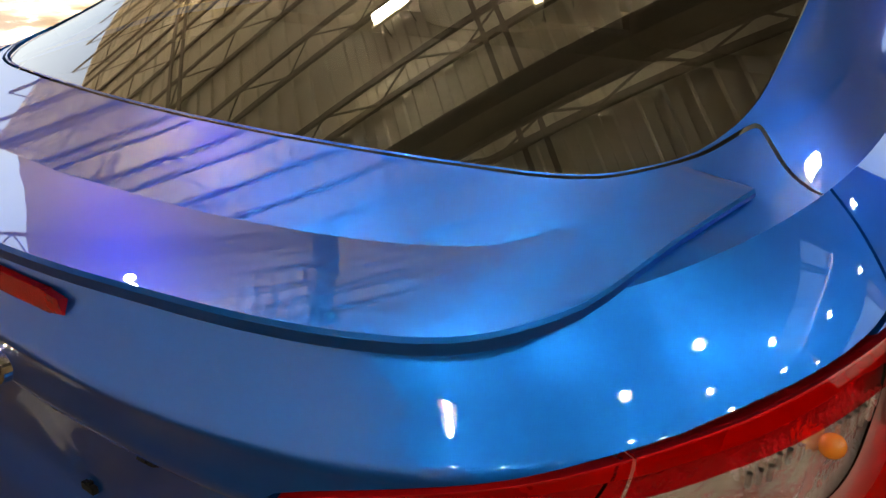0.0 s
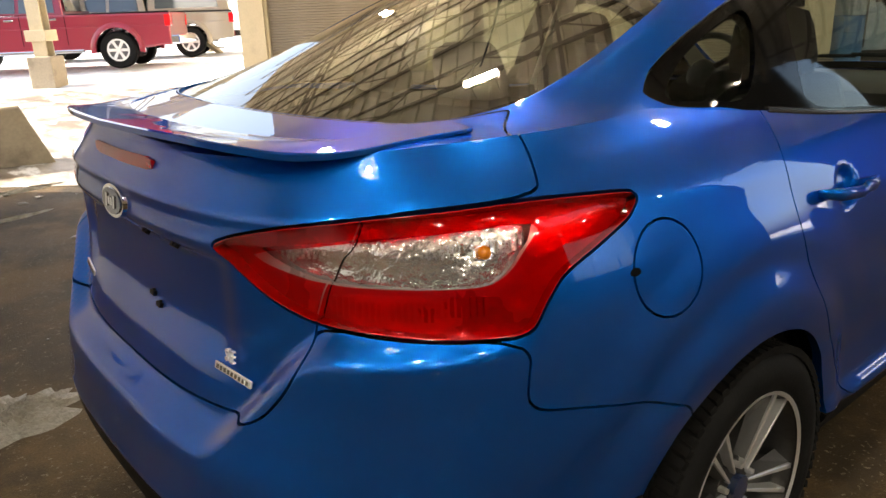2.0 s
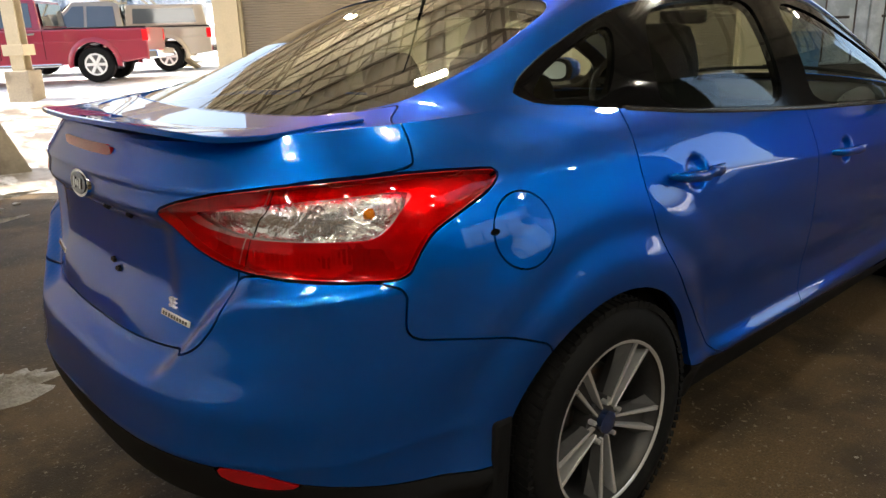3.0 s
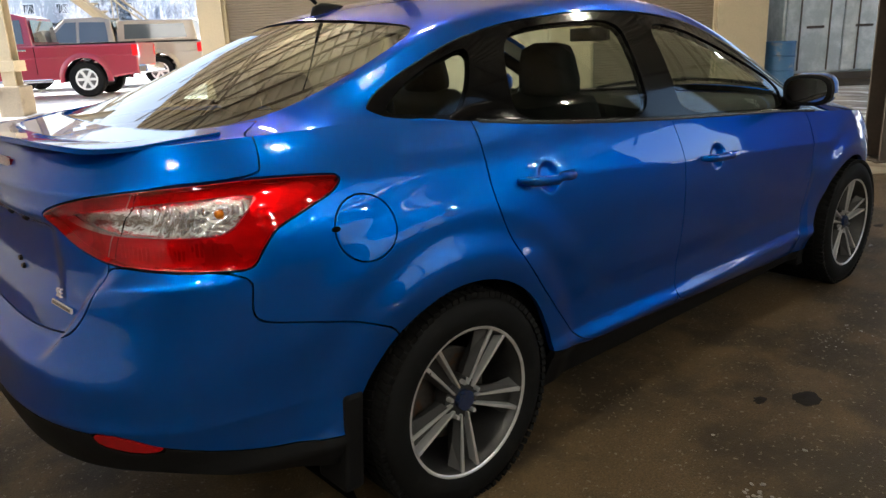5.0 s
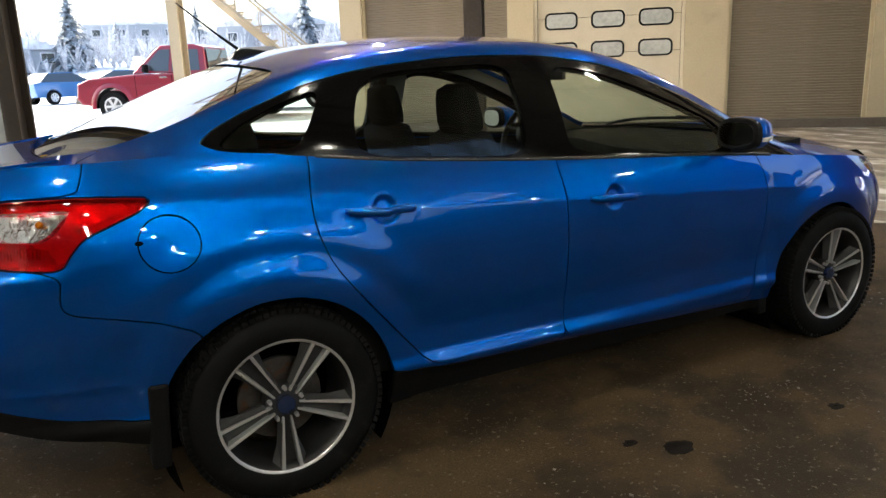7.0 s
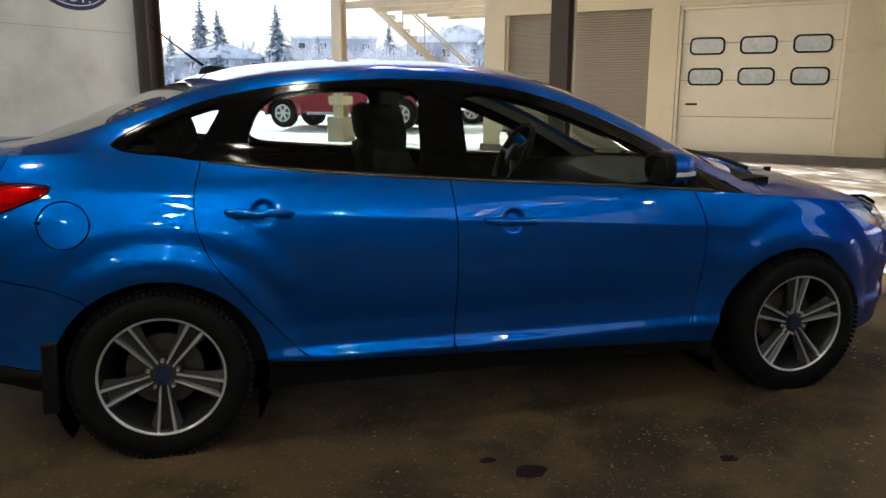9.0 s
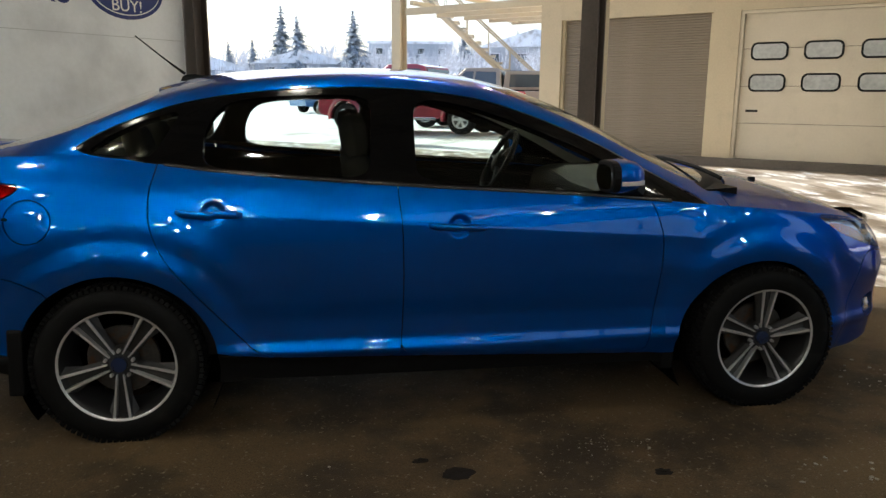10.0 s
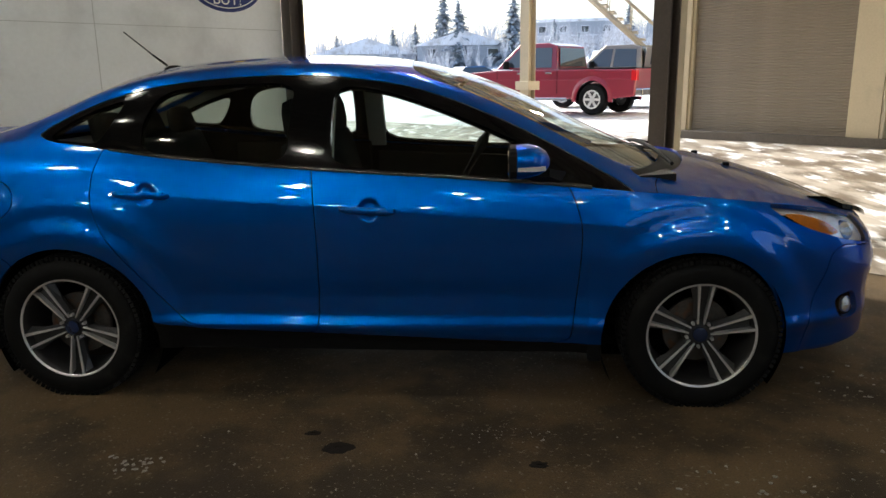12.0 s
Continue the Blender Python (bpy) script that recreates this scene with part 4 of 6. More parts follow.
def car_seat(y):
    seat = part("front_seat", cushion(bmesh.new(), pose(1.22, y, .50, 0, -8, 0), .52, .50, .16, .05), CLOTH, car, "dark cloth front seat")
    smooth(seat, 60)
    smooth(part("seat_back", cushion(bmesh.new(), pose(.985, y, .79, 0, -14, 0), .14, .50, .60, .062, .22), CLOTH, seat), 60)
    smooth(part("headrest", cushion(bmesh.new(), pose(.915, y, 1.165, 0, -8, 0), .12, .27, .20, .058, .28), CLOTH, seat, "dark cloth headrest"), 60)
    bm = bmesh.new()
    for dy in (-.06, .06):
        rod(bm, (.93, y + dy, 1.00), (.918, y + dy, 1.10), .007)
    part("headrest_post", bm, CHROME, seat)


for y in (-.36, .36):
    car_seat(y)
bench = smooth(part("rear_bench", cushion(bmesh.new(), pose(.36, 0, .52, 0, -6, 0), .50, 1.26, .16, .05), CLOTH, car, "dark cloth rear bench"), 60)
smooth(part("bench_back", cushion(bmesh.new(), pose(.10, 0, .80, 0, -20, 0), .14, 1.24, .56, .05), CLOTH, bench), 60)
for y in (-.40, 0, .40):
    smooth(part("headrest", cushion(bmesh.new(), pose(.025, y, 1.135, 0, -16, 0), .095, .25, .15, .045, .25), CLOTH, bench, "dark cloth headrest"), 60)
part("parcel_shelf", block(bmesh.new(), -.54, .02, -.55, .55, 1.02, 1.05, .01), BLACK_PLASTIC, car)
part("cabin_floor", block(bmesh.new(), .44, 2.20, -.74, .74, .25, .30, .01), SEAM_DARK, car)
part("firewall", block(bmesh.new(), 2.40, 2.44, -.70, .70, .30, .93, .01), TRIM_GREY, car)
for side in (-1, 1):
    for x0, x1, zt in ((.22, 1.06, 1.0), (1.10, 2.2, .94)):
        bm = block(bmesh.new(), x0, x1, .745, .775, .32, zt - .02, .01)
        block(bm, x0 + .12, x1 - .2, .69, .75, .66, .72, .02)
        for v in bm.verts:
            v.co.y = side * (v.co.y - .04 * max(0, (v.co.z - .85) / .15) * .6)
            if x0 > 1:
                v.co.z -= .05 * max(0, v.co.z - .8) / .15 * (v.co.x - x0) / 1.1
        bmesh.ops.recalc_face_normals(bm, faces=bm.faces)
        part("door_card", bm, BLACK_PLASTIC, car)
secs = []
for y in (-.70, -.62, -.30, .0, .30, .62, .70):
    hump = .03 * bump(y, .36, .2)
    secs.append([(2.08, y, .62), (2.00, y, .80), (2.03, y, .905 + hump), (2.12, y, .935 + hump), (2.38, y, .945), (2.55, y, .955), (2.55, y, .60)])
dash = smooth(part("dashboard", loft(bmesh.new(), [[Vector(p) for p in s] for s in secs]), BLACK_PLASTIC, car, "black dashboard"), 40)
part("console", block(bmesh.new(), 1.25, 2.1, -.12, .12, .32, .66, .03), BLACK_PLASTIC, car)
bm = block(bmesh.new(), 1.995, 2.02, -.14, .14, .70, .86, .01)
part("centre_stack", bm, TRIM_GREY, dash)
m = pose(1.735, .36, .985, 0, -62, 0)
bm = bmesh.new()
secs = []
for k in range(40):
    a = 2 * math.pi * k / 40
    c = Vector((.182 * math.cos(a), .182 * math.sin(a), 0))
    rr = Vector((math.cos(a), math.sin(a), 0))
    secs.append([m @ (c + rr * .0155 * math.cos(b) + Vector((0, 0, .0155 * math.sin(b)))) for b in [2 * math.pi * q / 10 for q in range(10)]])
secs.append(secs[0])
wheel_rim = smooth(part("steering_wheel", loft(bm, secs, caps=False), BLACK_PLASTIC, car, "black steering wheel"), 80)
bm = bmesh.new()
bmesh.ops.create_uvsphere(bm, u_segments=16, v_segments=8, radius=.07, matrix=m @ Matrix.Diagonal((1, 1, .45, 1)))
for a in (0, 2.5, 3.8):
    rod(bm, m @ Vector((0, 0, 0)), m @ Vector((.18 * math.cos(a + 1.5), .18 * math.sin(a + 1.5), 0)), .014)
part("steering_hub", bm, BLACK_PLASTIC, wheel_rim)
bm = block(bmesh.new(), 1.62, 1.645, -.11, .11, 1.255, 1.315, .01)
rod(bm, (1.64, 0, 1.30), (1.70, 0, 1.36), .009)
part("inside_mirror", bm, BLACK_PLASTIC, car)
for side in (-1, 1):
    for x0, x1 in ((1.075, 1.12),):
        bm = block(bmesh.new(), x0 - .03, x1 + .03, -.03, .0, .95, 1.36, .01)
        for v in bm.verts:
            v.co.y = side * (.775 - (v.co.z - .98) * .47 - .025 + v.co.y * .5)
        bmesh.ops.recalc_face_normals(bm, faces=bm.faces)
        part("pillar_trim", bm, LINER, car)


# ---- the building and the ground ----
FLOOR = material("garage_floor", (.084, .055, .026), .68, scale=150, wide=.9, vary=.60, relief=.006, wear=.15, spec=.20, stain=((.036, .025, .0135), .46, 1.6, .10), stain2=((.16, .135, .10), .20, 60.0, .02))
SNOW = material("snow", (.82, .84, .88), .7, scale=12, wide=1.2, vary=.07, relief=.03, stain=((.42, .40, .38), .28, .8, .15))
BEIGE = material("beige_paint", (.46, .39, .265), .6, scale=30, wide=.7, vary=.09, relief=.001, stain=((.36, .31, .22), .14, 2.5, .15))
WHITE_WALL = material("white_panel", (.74, .76, .775), .55, scale=25, wide=.6, vary=.05, relief=.0008, stain=((.5, .51, .52), .2, 1.1, .2))
DARK_STEEL = material("dark_brown_steel", (.055, .042, .033), .6, scale=40, vary=.25, relief=.001)
SHUTTER = material("shutter_metal", (.215, .18, .135), .5, .25, scale=30, wide=1.5, vary=.16, stretch=(1, 1, 9), stain=((.20, .165, .12), .35, 2.0, .15))
DOOR_PAINT = material("cream_door_paint", (.54, .48, .37), .5, scale=30, vary=.06, stain=((.46, .41, .31), .06, 3, .2))
DARK_BASE = material("dark_concrete", (.10, .085, .07), .8, scale=40, vary=.25, relief=.003)
CEIL = material("ceiling_deck", (.66, .60, .47), .5, .0, scale=20, vary=.1)
TRUSS = material("truss_paint", (.20, .16, .11), .6, scale=30, vary=.15)


def sheet(name, mat, label, category, pts, faces, kind="structure"):
    me = bpy.data.meshes.new(name)
    me.from_pydata([tuple(p) for p in pts], [], faces)
    me.materials.append(mat)
    return tagged(new(name, me), label, category, kind=kind)


def box_b(name, mat, u0, u1, v0, v1, z0, z1, label="", category="", parent=None, bevel=0.0, kind="structure"):
    """A block in the building's grid."""
    bm = block(bmesh.new(), u0, u1, v0, v1, z0, z1, bevel)
    me = bpy.data.meshes.new(name)
    bm.to_mesh(me)
    bm.free()
    me.materials.append(mat)
    ob = new(name, me)
    if parent is None:
        ob.matrix_world = Matrix.Translation(B0) @ Matrix.Rotation(B_TURN, 4, "Z")
        tagged(ob, label, category, kind=kind)
    else:
        ob.parent = parent
        if label:
            tagged(ob, label)
    return ob


def ground_z(u, v):
    return .012 + .04 * float(ramp(v, -8.5, -.6)) + .26 * float(ramp(v, -.4, 3.0)) + .25 * float(ramp(v, 4, 20)) + 4.6 * float(ramp(v, 22, 85))


us = [-400, -150, -80, -50, -30, -20, -14, -10, -7, -4, -2, 0, 2, 4, 6, 8, 10, 14, 20, 40, 400]
vs = [-400, -60, -24, -14, -8.9, -8.5, -7.5, -6.5, -5.5, -4.5, -3.5, -2.5, -1.5, -.5, -.1, .5, 1.5, 3, 5, 8, 12, 20, 30, 40, 50, 60, 70, 80, 140, 400]
rows_n = len(vs)
sheet("ground", FLOOR, "damp brown concrete floor with stains and snow crumbs", "floor",
      [at_b(u, v, ground_z(u, v)) for u in us for v in vs],
      [(i * rows_n + j, (i + 1) * rows_n + j, (i + 1) * rows_n + j + 1, i * rows_n + j + 1) for i in range(len(us) - 1) for j in range(rows_n - 1)])
# snow outside
def snow_sheet(name, us, vs, lift, label):
    n = len(vs)
    return sheet(name, SNOW, label, "snow", [at_b(u, v, ground_z(u, v) + lift) for u in us for v in vs],
                 [(i * n + j, (i + 1) * n + j, (i + 1) * n + j + 1, i * n + j + 1) for i in range(len(us) - 1) for j in range(n - 1)])


snow_sheet("snow_yard", [-400, -100, -40, -20, -10, -3.75], [1.5, 3, 5, 8, 12, 20, 30, 40, 50, 60, 70, 80, 140, 400], .012, "bright packed snow on the yard")
# icy ground; sun patches and sky glare are painted in as pale colour
ICE_GLARE = material("icy_lane_glare", (.38, .335, .275), .45, scale=8, wide=1.0, vary=.15, relief=.01, wear=.2, stretch=(1, .35, 1), stain=((.13, .10, .07), .50, 2.2, .10), stain2=((.80, .80, .80), .32, 3.6, .06))
snow_lane = snow_sheet("snow_lane", [-40, -20, -12, -8, -5, -3.75, -2, 0, 2, 4, 6, 8, 12], [-8.9, -8.5, -7.5, -6.5, -5.5, -4.5, -3.5, -2.5, -1.5, -.5, -.1], .006, "icy lane in front of the doors, pale patches painted for sun and glare")
snow_lane.data.materials[0] = ICE_GLARE
snow_sheet("snow_end", [14.4, 16, 20, 40, 400], [-40, -24, -14, -8.9, -8.5, -7.5, -6.5, -5.5, -4.5, -3.5, -2.5, -1.5, -.5, -.1, .5, 1.5, 3, 5, 8, 12, 20, 40], .010, "packed snow past the covered lane")
snow_gap = snow_sheet("snow_gap", [-40, -20, -12, -8, -5, -3.75], [-.1, .5, 1.5], .009, "packed snow beside the building")

# the building's front wall, with its three doors
WALL_H = 5.3
SILL_Z = .20
DOORS = ((-3.17, 0.0, 2.95), (.49, 3.375, 2.95), (4.15, 6.63, 2.95))
edges = [-3.66] + [e for d in DOORS for e in d[:2]] + [7.6]
for a, b in zip(edges[::2], edges[1::2]):
    box_b("wall_front", BEIGE, a, b, 0, .3, 0, WALL_H, "beige painted masonry wall", "wall")
for a, b, h in DOORS:
    box_b("wall_lintel", BEIGE, a + .002, b - .002, .002, .3, h, WALL_H, "beige painted lintel", "wall")
box_b("wall_side", BEIGE, -3.66, -3.36, .302, 9, 0, WALL_H, "beige side wall of the building", "wall")
box_b("wall_return", BEIGE, 7.3, 7.6, .302, 5, 0, WALL_H, "beige return wall", "wall")
box_b("curb", DARK_BASE, -3.66, 7.62, -.16, .28, -.1, SILL_Z + .02, "dark concrete curb under the doors", "curb")


def roller_door(u0, u1, top):
    ob = new("roller_door")
    ob.matrix_world = Matrix.Translation(B0) @ Matrix.Rotation(B_TURN, 4, "Z")
    tagged(ob, "brown metal roller shutter, closed", "roller door", "roller doors")
    n = int((top - SILL_Z) / .05)
    h = (top - SILL_Z) / n
    me = None
    for k in range(n):
        if me is None:
            bm = bmesh.new()
            prof = [(.0, 0), (-.010, .008), (-.014, h / 2), (-.010, h - .008), (0, h)]
            loops = [[bm.verts.new((u, .14 + d, zz)) for d, zz in prof] for u in (u0 + .03, u1 - .03)]
            for j in range(len(prof) - 1):
                bm.faces.new((loops[0][j], loops[1][j], loops[1][j + 1], loops[0][j + 1]))
            me = bpy.data.meshes.new("slat")
            bm.to_mesh(me)
            bm.free()
            me.materials.append(SHUTTER)
        sl = new("slat", me)
        sl.parent = ob
        sl.matrix_basis = Matrix.Translation((0, 0, SILL_Z + k * h))
    for a, b in ((u0, u0 + .06), (u1 - .06, u1)):
        part("guide_rail", block(bmesh.new(), a, b, .06, .16, SILL_Z, top, .008), BEIGE, ob)
    part("backing", block(bmesh.new(), u0, u1, .16, .2, SILL_Z, top), DARK_BASE, ob)
    return ob


roller_door(*DOORS[0])
roller_door(*DOORS[2])


def sectional_door(u0, u1, top):
    ob = new("sectional_door")
    ob.matrix_world = Matrix.Translation(B0) @ Matrix.Rotation(B_TURN, 4, "Z")
    tagged(ob, "cream overhead door with six rounded windows, closed", "garage door")
    hs = (top - SILL_Z) / 4
    w = u1 - u0
    frost = material("frosted_window", (.42, .43, .42), .25, scale=14, vary=.25, coat=.5)
    for k in range(4):
        z0 = SILL_Z + k * hs
        bm = block(bmesh.new(), u0 + .07, u1 - .07, .10, .15, z0 + .004, z0 + hs - .004, .006)
        sec = part("door_section", bm, DOOR_PAINT, ob)
    for z0 in (1.64, 2.21):
        for j in range(3):
            c = u0 + w * (.185, .5, .815)[j]
            for nm, mat, gx, gz, y0, y1 in (("window_frame", BLACK_PLASTIC, .325, .165, .088, .10), ("window_pane", frost, .288, .130, .084, .092)):
                bm = bmesh.new()
                ring_pts = []
                r = .115 if nm == "window_frame" else .085
                for q in range(32):
                    a = 2 * math.pi * (q + .5) / 32
                    ring_pts.append((c + math.copysign(gx - r, math.cos(a)) + r * math.cos(a), z0 + math.copysign(gz - r, math.sin(a)) + r * math.sin(a)))
                f0 = [bm.verts.new((px, y0, pz)) for px, pz in ring_pts]
                f1 = [bm.verts.new((px, y1, pz)) for px, pz in ring_pts]
                bm.faces.new(f0)
                for q in range(32):
                    bm.faces.new((f0[q], f0[(q + 1) % 32], f1[(q + 1) % 32], f1[q]))
                bmesh.ops.recalc_face_normals(bm, faces=bm.faces)
                part(nm, bm, mat, ob)
    part("backing", block(bmesh.new(), u0 + .05, u1 - .05, .17, .20, SILL_Z, top), DARK_BASE, ob)
    part("door_latch", block(bmesh.new(), u0 + .20, u0 + .42, .085, .10, 1.10, 1.14, .006), BLACK_PLASTIC, ob, "black latch slot")
    for a, b in ((u0, u0 + .065), (u1 - .065, u1)):
        part("door_jamb", block(bmesh.new(), a, b, .03, .14, SILL_Z, top, .01), DOOR_PAINT, ob)
    part("door_head", block(bmesh.new(), u0, u1, .03, .14, top - .06, top - .002, .01), DOOR_PAINT, ob)
    return ob


sectional_door(*DOORS[1])

# the white partition, the columns and the roof over the lane
box_b("wall_partition", WHITE_WALL, -3.75, -3.55, -26, -9.25, 0, 5.0, "white sheet-metal partition with a painted sign", "wall")


def column(u, v, w, mat, name="column", label="dark brown steel column", top=4.6, turn=0):
    ob = new(name)
    ob.matrix_world = Matrix.Translation(at_b(u, v)) @ Matrix.Rotation(B_TURN + turn, 4, "Z")
    tagged(ob, label, "column", "columns", "structure")
    z0 = ground_z(u, v)
    for nm, m, x0, x1, y0, y1, za, zb in (("flange", mat, -w, w, -w, -w + .02, z0, top), ("flange", mat, -w, w, w - .02, w, z0, top), ("web", mat, -.012, .012, -w + .02, w - .02, z0, top),
                                          ("base_plate", mat, -w - .06, w + .06, -w - .06, w + .06, z0, z0 + .02)):
        part(nm, block(bmesh.new(), x0, x1, y0, y1, za, zb), m, ob)
    return ob


column(-3.47, -9.14, .10, DARK_STEEL)
column(.97, -7.80, .09, DARK_STEEL)
# a beige block stands in for the light on the column's right side
box_b("guard_post", BEIGE, .90, 1.02, -7.68, -7.52, ground_z(.95, -7.6), 4.6, "beige strip added as the lit side of the dark column", "column")
column(5.6, -8.2, .16, DARK_STEEL)
column(-7.94, .47, .14, BEIGE, label="beige painted steel post on a concrete footing")

CEIL_Z = 5.0
# the unseen walls' dimness is put into their colour, so the car mirrors dark
UNSEEN_WALL = material("unseen_wall_dark", (.045, .038, .030), .7, scale=20, vary=.2, stain=((.03, .026, .02), .3, 1.5, .2))


SKY_U, SKY_V = (9.4, 12.0), (-19.2, -14.6)          # the skylight strip in the roof
ROOF_PIECES = ((-4.6, 14, -26, SKY_V[0]), (-4.6, 14, SKY_V[1], -.02), (-4.6, SKY_U[0], *SKY_V), (SKY_U[1], 14, *SKY_V))


def corrugated(name, pieces, z, mat, label):
    """A ribbed sheet over a few rectangles, ribs across the joists."""
    verts, faces = [], []
    for u0, u1, v0, v1 in pieces:
        n = int((u1 - u0) / .20)
        step = (u1 - u0) / n
        us2 = [(u0 + (k + f) * step, z + d) for k in range(n) for f, d in ((0, 0), (.42, 0), (.5, .045), (.92, .045))] + [(u1, z)]
        first = len(verts)
        for u, zz in us2:
            verts += [(u, v0, zz), (u, v1, zz)]
        for k in range(len(us2) - 1):
            q = first + 2 * k
            faces.append((q, q + 1, q + 3, q + 2))
    me = bpy.data.meshes.new(name)
    me.from_pydata(verts, [], faces)
    me.materials.append(mat)
    ob = tagged(new(name, me), label, name, kind="structure")
    ob.matrix_world = Matrix.Translation(B0) @ Matrix.Rotation(B_TURN, 4, "Z")
    return ob


corrugated("ceiling", ROOF_PIECES, CEIL_Z + .02, CEIL, "beige corrugated steel roof deck")
FIBREGLASS = pane_material("clear_fibreglass", (.93, .95, .96), ior=1.3)
corrugated("skylight", [(*SKY_U, *SKY_V)], CEIL_Z + .10, FIBREGLASS, "clear corrugated skylight strip in the roof").visible_shadow = False
for u0, u1, v0, v1 in ROOF_PIECES:
    box_b("roof_slab", CEIL, u0, u1, v0, v1, CEIL_Z + .10, CEIL_Z + .25, "roof over the covered lane", "roof")


def joist(v):
    ob = new("roof_joist")
    ob.matrix_world = Matrix.Translation(at_b(0, v)) @ Matrix.Rotation(B_TURN, 4, "Z")
    tagged(ob, "brown open-web steel roof joist", "roof joist", "roof joists", "structure")
    u0, u1, zt, zb = -4.5, 13.9, CEIL_Z, CEIL_Z - .42
    part("top_chord", block(bmesh.new(), u0, u1, -.035, .035, zt - .05, zt), TRUSS, ob)
    part("bottom_chord", block(bmesh.new(), u0, u1, -.030, .030, zb, zb + .04), TRUSS, ob)
    bm = bmesh.new()
    n = 46
    for k in range(n):
        a, b = u0 + (u1 - u0) * k / n, u0 + (u1 - u0) * (k + 1) / n
        za, zz = (zt - .03, zb + .03) if k % 2 else (zb + .03, zt - .03)
        rod(bm, (a, 0, za), (b, 0, zz), .012, steps=6)
    part("web", bm, TRUSS, ob)
    return ob


first_joist = joist(-.6)
for k in range(1, 21):
    copy_thing(first_joist, Matrix.Translation(at_b(0, -.6 - 1.22 * k)) @ Matrix.Rotation(B_TURN, 4, "Z"))
for u in (-2.2, .9, 4.0, 7.1, 10.2):
    for du in (0, .16):
        box_b("bridging", TRUSS, u + du - .02, u + du + .02, -25.9, -.1, CEIL_Z - .46, CEIL_Z - .425, "thin steel bridging across the joists", "beam")
for v in (-11.6, -21.4):
    box_b("roof_beam", TRUSS, -4.5, 13.9, v - .08, v + .08, CEIL_Z - 1.0, CEIL_Z - .64, "brown steel roof beam", "beam")

GLOW = lamp_material("lamp_glow", (1.0, .90, .72), 40)
DOME = pane_material("prismatic_dome", (.86, .83, .76), ior=1.5)
# opaque shade added on the back lamps to hold their light off the roof
SHADE = material("lamp_shade", (.42, .42, .40), .45, .6, scale=60, vary=.1)
TUBE_GLOW = lamp_material("tube_glow", (1.0, .93, .78), 78)


def bay_lamp(u, v, power, clear=True):
    """A hanging high-bay lamp: clear dome or added light-blocking shade, glowing face, rod and a light inside."""
    z = CEIL_Z - .95
    ob = new("bay_lamp")
    ob.matrix_world = Matrix.Translation(at_b(u, v, z))
    tagged(ob, "round hanging high-bay lamp with a %s, lit" % ("clear dome" if clear else "light-blocking shade"), "lamp", "ceiling lamps")
    bm = bmesh.new()
    prof = [(.21, -.02), (.20, .05), (.15, .18), (.07, .25)]
    loops = [[bm.verts.new((r * math.cos(a), r * math.sin(a), zz)) for r, zz in prof] for a in [2 * math.pi * q / 24 for q in range(24)]]
    for q in range(24):
        for j in range(3):
            bm.faces.new((loops[q][j], loops[(q + 1) % 24][j], loops[(q + 1) % 24][j + 1], loops[q][j + 1]))
    smooth(part("dome", bm, DOME if clear else SHADE, ob, "clear prismatic dome" if clear else "opaque shade added to keep the roof dim"))
    part("ballast", rod(bmesh.new(), (0, 0, .25), (0, 0, .40), .07, steps=16), TRUSS, ob)
    bm = bmesh.new()
    bmesh.ops.create_uvsphere(bm, u_segments=16, v_segments=10, radius=.085, matrix=Matrix.Translation((0, 0, .14 if clear else .02)))
    smooth(part("bulb", bm, GLOW, ob, "glowing bulb"), 80)
    part("rod", rod(bmesh.new(), (0, 0, .40), (0, 0, .93), .012), TRUSS, ob)
    if not power:
        return ob
    li = new("lamp_light", bpy.data.lights.new("lamp_light", "POINT"))
    li.data.energy, li.data.shadow_soft_size, li.data.color = power, .06, (1.0, .90, .72)
    li.parent = ob
    li.matrix_basis = Matrix.Translation((0, 0, -.06))
    return ob


for u, v, power in ((-1.05, -5.1, 55), (5.2, -4.9, 22), (-.8, -16.4, 40), (1.2, -16.3, 40), (4.2, -16.9, 60), (7.0, -17.2, 60), (10.4, -16.4, 34), (10.6, -12.6, 34), (12.6, -14.6, 24), (-.6, -20.5, 50), (3.2, -20.8, 50), (7.0, -20.5, 50),
                    (2.2, -13.4, 0), (.4, -14.6, 0), (2.6, -18.4, 0), (5.2, -18.8, 0), (8.6, -18.6, 0), (9.2, -20.6, 0), (5.0, -22.6, 0), (1.2, -22.8, 0), (11.6, -18.8, 0), (-1.6, -18.4, 0)):
    bay_lamp(u, v, power, v > -8)


def strip_light():
    """A fluorescent strip: a slim housing with two bare tubes under it, on two hangers."""
    ob = new("strip_light")
    tagged(ob, "fluorescent strip light with two bare tubes, lit", "lamp", "strip lights")
    part("housing", block(bmesh.new(), -.18, .18, -.06, .06, .05, .10, .01), CEIL, ob)
    for y in (-.03, .03):
        part("tube", rod(bmesh.new(), (-.16, y, 0), (.16, y, 0), .022, steps=12), TUBE_GLOW, ob, "glowing fluorescent tube")
    for x in (-.12, .12):
        part("hanger", rod(bmesh.new(), (x, 0, .10), (x, 0, .42), .006, steps=6), TRUSS, ob)
    return ob


strip = strip_light()
